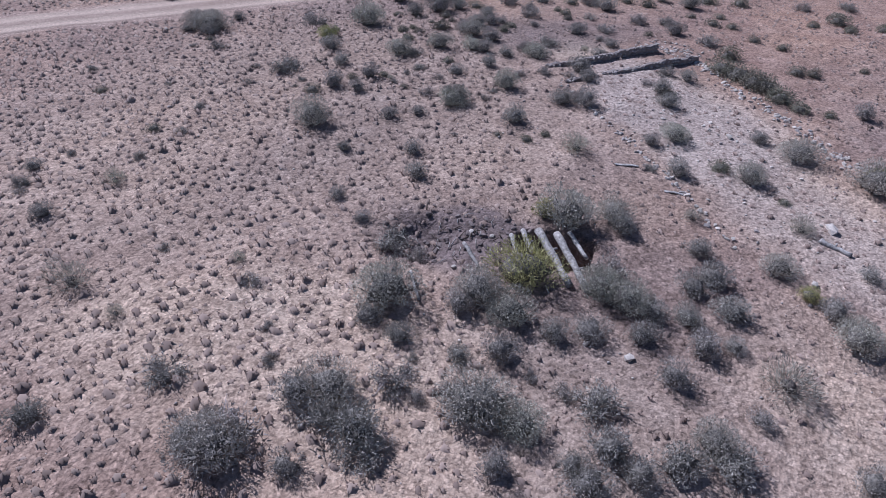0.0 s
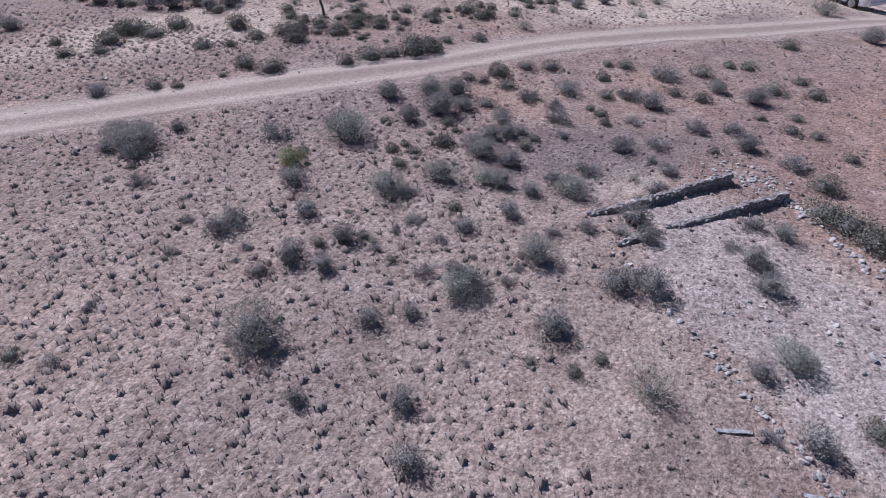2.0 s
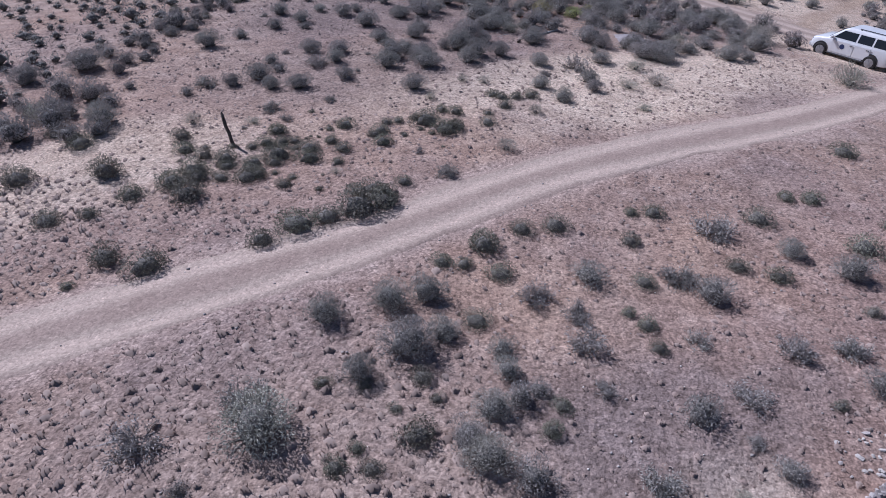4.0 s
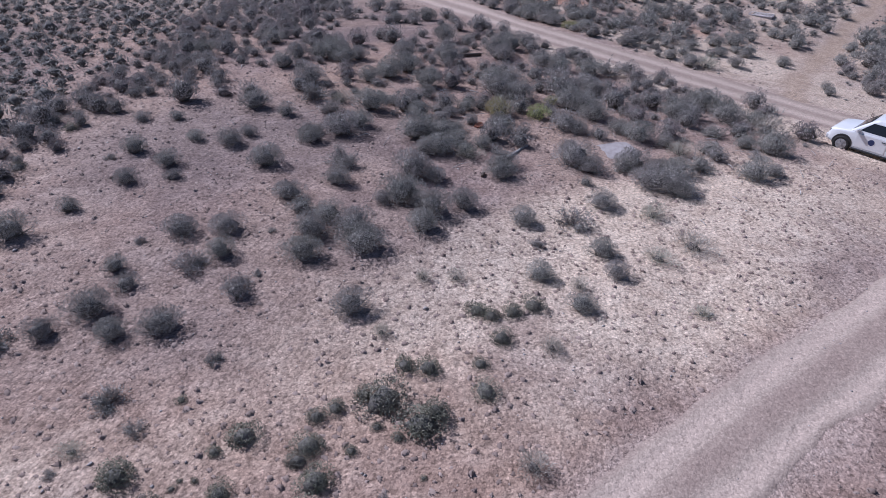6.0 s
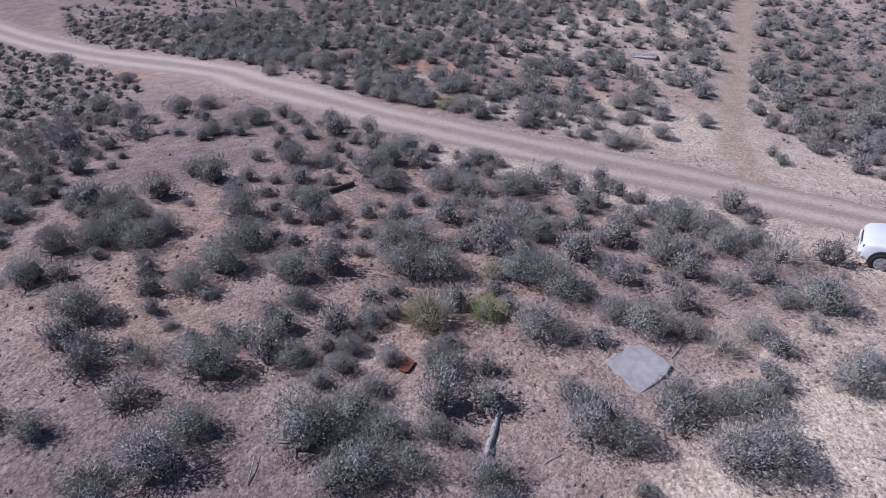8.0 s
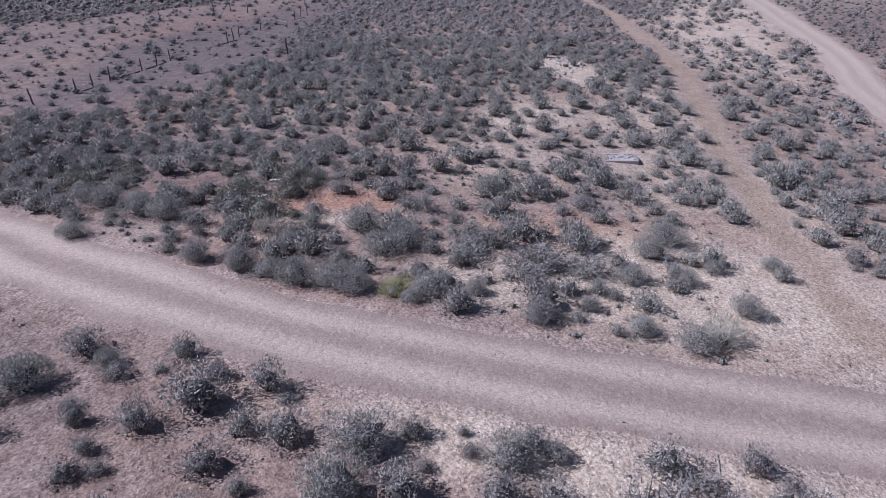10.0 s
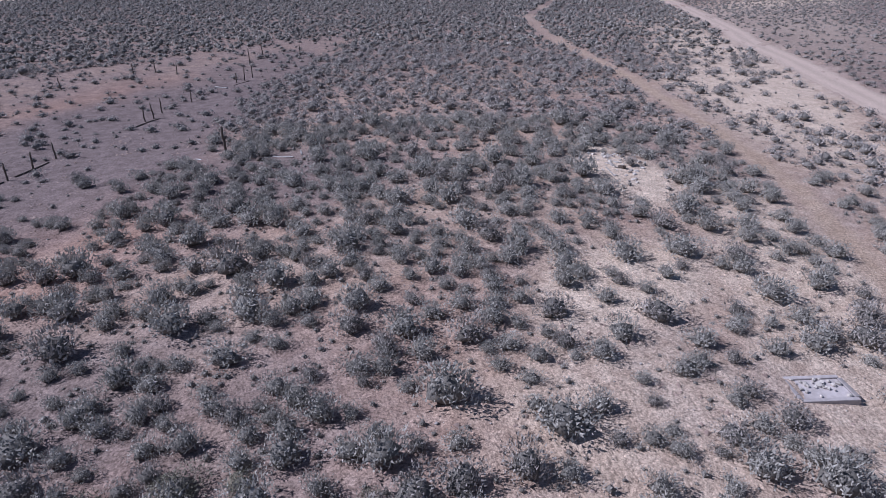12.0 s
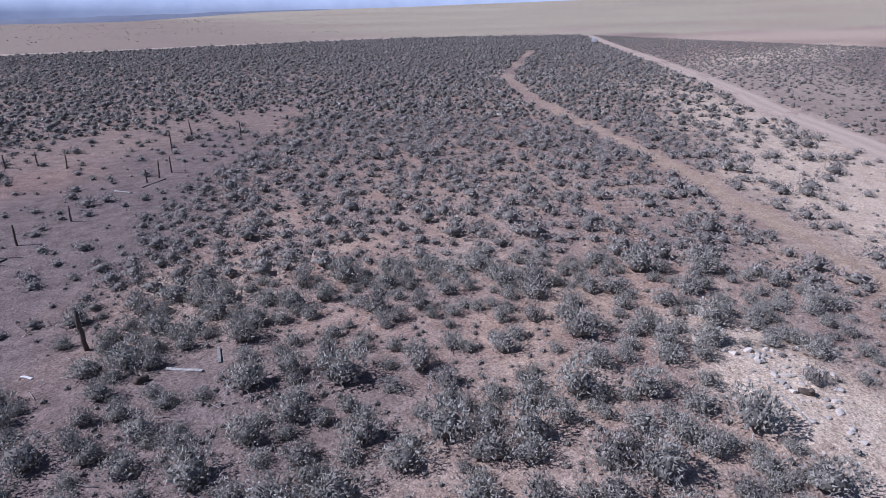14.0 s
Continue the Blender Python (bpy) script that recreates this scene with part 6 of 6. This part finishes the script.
for k, (x, y, tall) in enumerate([(-5.5, 119.3, 1.2), (-2.5, 121.8, 1.15), (-1.2, 123.3, 1.1), (0.2, 124.9, 1.25), (3.1, 128.0, 1.1), (4.6, 129.6, 1.2), (6.1, 131.4, 1.15), (13.4, 139.2, 1.1), (14.3, 140.1, 1.3), (15.3, 141.7, 1.25),
                                  (18.6, 144.5, 1.0), (8.8, 157.4, 1.2), (16.6, 162.3, 1.1), (18.9, 161.6, 1.15), (20.7, 159.2, 1.2), (24.9, 150.6, 1.0), (26.1, 151.7, 1.4), (27.4, 152.8, 1.3), (29.6, 160.2, 1.9), (33.1, 165.3, 1.8),
                                  (37.5, 163.4, 1.5), (21.2, 121.0, 0.7)]):
    fence_post(x, y, tall, (k * 37 % 11) - 5, k * 67 % 360, 10 + k, DARK_POST)
for k, (a, b) in enumerate([((-2.2, 122.3), (-0.4, 123.9)), ((0.6, 125.6), (2.9, 127.6)), ((3.5, 128.6), (5.6, 130.6)), ((12.2, 137.6), (14.6, 139.6)), ((24.2, 149.4), (26.4, 151.0))]):
    log_thing("fence_rail", "fallen dark fence rail between old posts", a, b, 0.05, 0.045, M_OLDWOOD, 90 + k, "rail", "fallen fence rails")

# single pale rocks
rng = np.random.RandomState(33)
for x, y, r in ((12.55, 12.55, 0.09), (9.0, 11.6, 0.07), (6.75, 9.75, 0.09), (5.85, 9.9, 0.06), (11.6, 15.6, 0.16), (2.65, 11.3, 0.05), (-12.6, 22.4, 0.08), (-4.6, 29.3, 0.06), (-15.6, 27.5, 0.07), (10.8, 13.2, 0.08), (9.4, 19.9, 0.1), (10.4, 20.4, 0.09), (-3.1, 55.7, 0.1)):
    ob = new("rock", PALE_STONES[rng.randint(7)])
    ob.matrix_basis = Matrix.LocRotScale((x, y, level(x, y) + r * 0.35), Euler((0, 0, rng.uniform(0, 6))), (r * 2.3, r * 1.7, r * 1.8))
    tagged(ob, "single pale rock lying on dry soil", "rock", "pale rocks")


def debris(name, label, cx, cy, rx, ry, count, mat, seed, long=0.5):
    """Broken sticks and bits of timber lying about."""
    rng = np.random.RandomState(seed)
    pieces = []
    for k in range(count):
        x, y = cx + rng.randn() * rx * 0.5, cy + rng.randn() * ry * 0.5
        az, l = rng.uniform(0, math.pi), long * rng.uniform(0.3, 1.0)
        d = np.array([math.cos(az), math.sin(az)]) * l / 2
        a, b = np.array([x, y]) - d, np.array([x, y]) + d
        za, zb = float(ground_at(a[:1], a[1:])[0]) + 0.02, float(ground_at(b[:1], b[1:])[0]) + rng.uniform(0.02, 0.12)
        w = rng.uniform(0.008, 0.022)
        pieces.append(tube([(*a, za), (*((a + b) / 2 + rng.randn(2) * 0.02), (za + zb) / 2 + 0.02), (*b, zb)], [w, w * 0.9, w * 0.5], 4))
    return tagged(solid(name, *joined(pieces), mat), label, "debris", kind="stuff")


debris("broken_sticks", "dark rotten sticks strewn over the collapsed cellar roof", 2.6, 12.5, 1.9, 0.9, 26, M_OLDWOOD, 301, 0.3)
debris("broken_sticks", "grey weathered sticks strewn beside the cellar logs", 3.2, 12.4, 2.4, 1.3, 34, M_WOOD, 302, 0.3)
debris("broken_sticks", "grey dead twigs lying between the shrubs on the plain", 19, 118, 12, 9, 150, M_WOOD, 303, 0.7)
debris("broken_sticks", "grey dead branches lying between the shrubs by the slab", 2, 60, 18, 9, 130, M_WOOD, 304, 0.9)

# ---- the parked car ----
def loft(sections):
    """A closed skin through rings of equally many points."""
    bm = bmesh.new()
    rings = [[bm.verts.new(p) for p in s] for s in sections]
    n = len(rings[0])
    for a, b in zip(rings[:-1], rings[1:]):
        for i in range(n):
            bm.faces.new((a[i], a[(i + 1) % n], b[(i + 1) % n], b[i]))
    bm.faces.new(rings[0][::-1])
    bm.faces.new(rings[-1])
    bmesh.ops.recalc_face_normals(bm, faces=bm.faces[:])
    return bm


def ring(x, z0, z1, w, corner, tuck=0.04, crown=0.02):
    """A rounded section across the car at x."""
    pts = []
    for sy, sz, a0 in ((1, 1, 0), (-1, 1, 90), (-1, -1, 180), (1, -1, 270)):
        c = corner if sz > 0 else corner * 0.6
        cy, cz = sy * (w - c - (tuck if sz > 0 else 0)), (z1 - c if sz > 0 else z0 + c)
        for a in (0, 30, 60, 90):
            t = radians(a0 + a)
            pts.append((x, cy + c * math.cos(t), cz + c * math.sin(t) + (crown if sz > 0 and 30 < a0 + a < 150 else 0)))
    return pts


def panel(name, pts, thick, mat, parent, label=""):
    """A thin plate with the given outline."""
    bm = bmesh.new()
    base = [bm.verts.new(p) for p in pts]
    face = bm.faces.new(base)
    face.normal_update()
    nrm = face.normal.copy()
    ext = bmesh.ops.extrude_face_region(bm, geom=[face])
    for v in [g for g in ext["geom"] if isinstance(g, bmesh.types.BMVert)]:
        v.co += nrm * thick
    bmesh.ops.recalc_face_normals(bm, faces=bm.faces[:])
    return part(name, bm, mat, parent, label)


def smooth_paint(name, color, rough, metal=0.0, coat=0.0):
    m, nodes, links, p = material(name)
    coord = nodes.new("ShaderNodeTexCoord").outputs["Object"]
    n = tex(nodes, links, "ShaderNodeTexNoise", 2.5, coord, 6)
    c = ramp(nodes, [(0.3, tuple(v * 0.9 for v in color)), (0.7, color)])
    links.new(n.outputs[0], c.inputs[0])
    links.new(c.outputs[0], p.inputs["Base Color"])
    p.inputs["Roughness"].default_value, p.inputs["Metallic"].default_value = rough, metal
    p.inputs["Coat Weight"].default_value = coat
    return m


M_WHITE = smooth_paint("dusty_white_paint", (0.82, 0.82, 0.81), 0.32, 0.0, 0.6)
M_GLASS = smooth_paint("dark_tinted_glass", (0.02, 0.022, 0.025), 0.06)
M_RUBBER = smooth_paint("tyre_rubber", (0.022, 0.021, 0.02), 0.8)
M_TRIM = smooth_paint("black_trim", (0.03, 0.03, 0.031), 0.55)
M_RIM = smooth_paint("alloy_rim", (0.42, 0.42, 0.43), 0.4, 0.35)
M_LAMP = smooth_paint("headlight_glass", (0.16, 0.165, 0.175), 0.12)
M_RED = smooth_paint("tail_lamp_glass", (0.35, 0.02, 0.015), 0.2)
M_BLUE = smooth_paint("dark_blue_emblem", (0.03, 0.045, 0.13), 0.5)


def wheel(parent, x, y, out):
    root = new("wheel")
    root.parent = parent
    root.location = (x, y, 0.40)
    bm = bmesh.new()
    prof = [(0.235, -0.115), (0.30, -0.13), (0.375, -0.125), (0.398, -0.09), (0.402, 0.0), (0.398, 0.09), (0.375, 0.125), (0.30, 0.13), (0.235, 0.115)]
    n = 28
    rows = [[bm.verts.new((r * math.cos(2 * math.pi * k / n), w, r * math.sin(2 * math.pi * k / n))) for k in range(n)] for r, w in prof]
    for a, b in zip(rows, rows[1:] + rows[:1]):
        for k in range(n):
            bm.faces.new((a[k], a[(k + 1) % n], b[(k + 1) % n], b[k]))
    bmesh.ops.recalc_face_normals(bm, faces=bm.faces[:])
    part("tyre", bm, M_RUBBER, root, smooth=True)
    bm = bmesh.new()
    rot = Matrix.Rotation(radians(90), 4, "X")
    bmesh.ops.create_cone(bm, cap_ends=True, segments=24, radius1=0.25, radius2=0.25, depth=0.12, matrix=Matrix.Translation((0, out * 0.062, 0)) @ rot)
    bmesh.ops.create_cone(bm, cap_ends=True, segments=12, radius1=0.07, radius2=0.06, depth=0.05, matrix=Matrix.Translation((0, out * 0.14, 0)) @ rot)
    for k in range(6):
        bmesh.ops.create_cube(bm, size=1, matrix=Matrix.Rotation(radians(60 * k), 4, "Y") @ Matrix.Translation((0.13, out * 0.125, 0)) @ Matrix.Diagonal((0.2, 0.04, 0.06, 1)))
    part("rim", bm, M_RIM, root)
    return root


def suv():
    root = tagged(new("suv"), "white full-size four-door SUV parked beside the dirt road", "car")
    lower = [ring(2.30, 0.52, 0.80, 0.74, 0.12), ring(2.25, 0.42, 0.92, 0.88, 0.13), ring(2.12, 0.38, 1.00, 0.95, 0.12), ring(1.82, 0.36, 1.06, 0.985, 0.11), ring(1.35, 0.34, 1.12, 0.995, 0.09),
             ring(0.95, 0.33, 1.18, 1.0, 0.06), ring(0.0, 0.33, 1.18, 1.0, 0.05), ring(-1.2, 0.33, 1.18, 1.0, 0.05), ring(-2.1, 0.35, 1.18, 0.99, 0.05), ring(-2.45, 0.42, 1.16, 0.96, 0.07), ring(-2.55, 0.52, 1.1, 0.9, 0.1)]
    part("body", loft(lower), M_WHITE, root, "white painted body", smooth=True)
    top = []
    for x0, x1, z, w in ((1.34, -2.50, 1.165, 0.945), (1.08, -2.47, 1.40, 0.885), (0.66, -2.40, 1.74, 0.80), (0.48, -2.32, 1.84, 0.74), (0.26, -2.2, 1.885, 0.62)):
        r = 0.16
        pts = []
        for cx, cy, a0 in ((x0 - r, w - r, 0), (x1 + r, w - r, 90), (x1 + r, -w + r, 180), (x0 - r, -w + r, 270)):
            pts += [(cx + r * math.cos(radians(a0 + a)), cy + r * math.sin(radians(a0 + a)), z) for a in (0, 30, 60, 90)]
        top.append(pts)
    part("cabin", loft(top), M_WHITE, root, "white cabin with roof", smooth=False)
    for s in (1, -1):
        def side(x, z):
            w = np.interp(z, [1.165, 1.40, 1.74], [0.945, 0.885, 0.80])
            return (x, s * (w + 0.004), z)
        for name, quad in (("front_window", ((0.98, 1.26), (-0.30, 1.26), (-0.30, 1.70), (0.54, 1.70))), ("rear_door_window", ((-0.40, 1.26), (-1.22, 1.26), (-1.22, 1.70), (-0.40, 1.70))),
                           ("quarter_window", ((-1.32, 1.26), (-2.22, 1.26), (-2.14, 1.70), (-1.32, 1.70)))):
            pts = [side(*q) for q in quad]
            panel(name, pts if s < 0 else pts[::-1], 0.008, M_GLASS, root, "dark tinted side window")
        for name, x0, x1 in (("front_door", 1.0, -0.33), ("rear_door", -0.37, -1.28)):
            door = part(name, box_bm(x0 - x1, 0.02, 0.66, ((x0 + x1) / 2, s * 0.998, 0.79), 0.012), M_WHITE, root)
            part("handle", box_bm(0.17, 0.03, 0.035, (x1 + 0.16, s * 1.02, 1.02), 0.01), M_TRIM, door)
        part("sill_step", box_bm(2.15, 0.16, 0.07, (-0.02, s * 0.98, 0.36), 0.02), M_TRIM, root, "black running board")
        mirror = part("mirror", box_bm(0.12, 0.22, 0.17, (1.02, s * 1.06, 1.27), 0.04), M_WHITE, root)
        part("mirror_arm", box_bm(0.06, 0.10, 0.06, (1.02, s * 0.95, 1.22), 0.01), M_TRIM, mirror)
        rail = part("roof_rail", box_bm(1.9, 0.045, 0.04, (-1.1, s * 0.62, 1.93), 0.012), M_TRIM, root)
        for x in (-0.25, -1.95):
            part("rail_foot", box_bm(0.10, 0.045, 0.06, (x, s * 0.62, 1.90), 0.008), M_TRIM, rail)
        for x in (1.53, -1.42):
            bm = bmesh.new()
            bmesh.ops.create_cone(bm, cap_ends=True, segments=28, radius1=0.45, radius2=0.45, depth=0.045, matrix=Matrix.Translation((x, s * 0.985, 0.44)) @ Matrix.Rotation(radians(90), 4, "X"))
            bmesh.ops.bisect_plane(bm, geom=bm.verts[:] + bm.edges[:] + bm.faces[:], plane_co=(0, 0, 0.36), plane_no=(0, 0, 1), clear_inner=True)
            part("wheel_arch", bm, M_TRIM, root, "dark wheel arch")
            wheel(root, x, s * 0.90, s)
        part("headlight", box_bm(0.10, 0.34, 0.20, (2.20, s * 0.68, 0.83), 0.03), M_LAMP, root)
        part("tail_light", box_bm(0.06, 0.14, 0.5, (-2.53, s * 0.84, 1.15), 0.02), M_RED, root)
        part("fog_light", box_bm(0.04, 0.16, 0.09, (2.31, s * 0.62, 0.56), 0.02), M_LAMP, root)
    panel("windscreen", [(1.30, 0.80, 1.21), (1.30, -0.80, 1.21), (0.71, -0.68, 1.735), (0.71, 0.68, 1.735)][::-1], 0.01, M_GLASS, root, "dark tinted windscreen")
    part("rear_window", box_bm(0.02, 1.35, 0.42, (-2.47, 0, 1.48), 0.008), M_GLASS, root)
    grille = part("grille", box_bm(0.06, 0.95, 0.26, (2.275, 0, 0.74), 0.02), M_TRIM, root)
    part("grille_bar", box_bm(0.03, 0.95, 0.05, (2.31, 0, 0.74), 0.01), M_RIM, grille)
    part("front_bumper", box_bm(0.16, 1.78, 0.22, (2.265, 0, 0.55), 0.05), M_WHITE, root)
    part("rear_bumper", box_bm(0.16, 1.85, 0.22, (-2.54, 0, 0.56), 0.05), M_WHITE, root)
    part("number_plate", box_bm(0.012, 0.30, 0.15, (2.35, 0, 0.56), 0.003), M_LAMP, root)
    bm = bmesh.new()
    bmesh.ops.create_cone(bm, cap_ends=True, segments=20, radius1=0.14, radius2=0.14, depth=0.006, matrix=Matrix.Translation((0.32, 1.012, 0.86)) @ Matrix.Rotation(radians(90), 4, "X"))
    part("door_emblem", bm, M_BLUE, root, "round dark blue door emblem")
    bm = bmesh.new()
    bmesh.ops.create_cone(bm, cap_ends=True, segments=6, radius1=0.008, radius2=0.004, depth=0.7, matrix=Matrix.Translation((1.2, -0.85, 1.5)))
    part("aerial", bm, M_TRIM, root)
    return root


car = suv()
WAY = math.atan2(59.4 - 57.2, 16.1 - 18.0)
car.matrix_basis = Matrix.LocRotScale((17.82, 58.73, 0.0), Euler((0, 0, WAY)), None)
car.location.z = sum(level(17.82 + math.cos(WAY) * a - math.sin(WAY) * b, 58.73 + math.sin(WAY) * a + math.cos(WAY) * b) for a in (1.5, -1.45) for b in (0.9, -0.9)) / 4 - 0.01

# ---- the distance ----
def far_hills(name, label, az0, az1, far, tops, mat, seed):
    """A long low range on the horizon, along an arc."""
    n = 90
    az = np.radians(np.linspace(az0, az1, n))
    k = np.linspace(0, 1, n)
    hs = np.interp(k, np.linspace(0, 1, len(tops)), tops) + 26 * (bumpy(k * 40, k * 0, 5, seed) - 0.5)
    v, f = [], []
    for d, s in ((-200, 0.0), (-90, 0.55), (0, 1.0), (120, 0.5), (260, 0.0)):
        r = far + d + 50 * (bumpy(k * 60, k * 0 + d, 5, seed + 3) - 0.5)
        v.append(np.stack([14 + r * np.cos(az), 99 + r * np.sin(az), -130 + (hs + 130) * s], -1))
    v = np.concatenate(v)
    for q in range(4):
        for i in range(n - 1):
            a = q * n + i
            f.append((a, a + 1, a + n + 1, a + n))
    return tagged(solid(name, v, f, mat, smooth=True), label, "hills", kind="structure")


# the blue haze of distance is painted into both base colours
M_HAZE = plain_material("far_hillside_haze", (0.46, 0.54, 0.70), (0.54, 0.62, 0.77), 0.01, bump=0)
M_HAZEDARK = plain_material("far_dark_ridge_haze", (0.22, 0.25, 0.34), (0.27, 0.30, 0.38), 0.01, bump=0)

# tops raised so the haze-coloured range also fills the strip of sky
far_hills("backdrop", "far mountain range on the horizon with blue haze painted into its colour", 38, 118, 4300, [150, 130, 110, 95, 85, 80, 76, 74, 96, 90], M_HAZE, 5)
far_hills("backdrop", "dark low ridge on the horizon with bluish haze painted into its colour", 60, 112, 3480, [4, -8, -34, -46, -42, -44], M_HAZEDARK, 7)


def far_truck():
    root = tagged(new("van"), "small far white van at the end of the straight road", "car")
    root.matrix_basis = pose(209.2, 255.7, level(209.2, 255.7), 0, 0, 40)
    part("body", box_bm(4.6, 1.9, 1.5, (0, 0, 1.15), 0.2), M_WHITE, root)
    part("windscreen", box_bm(0.05, 1.5, 0.6, (2.29, 0, 1.5), 0.01), M_GLASS, root)
    for x in (1.4, -1.4):
        for s in (1, -1):
            bm = bmesh.new()
            bmesh.ops.create_cone(bm, cap_ends=True, segments=16, radius1=0.36, radius2=0.36, depth=0.22, matrix=Matrix.Translation((x, s * 0.88, 0.36)) @ Matrix.Rotation(radians(90), 4, "X"))
            part("wheel", bm, M_RUBBER, root)


far_truck()
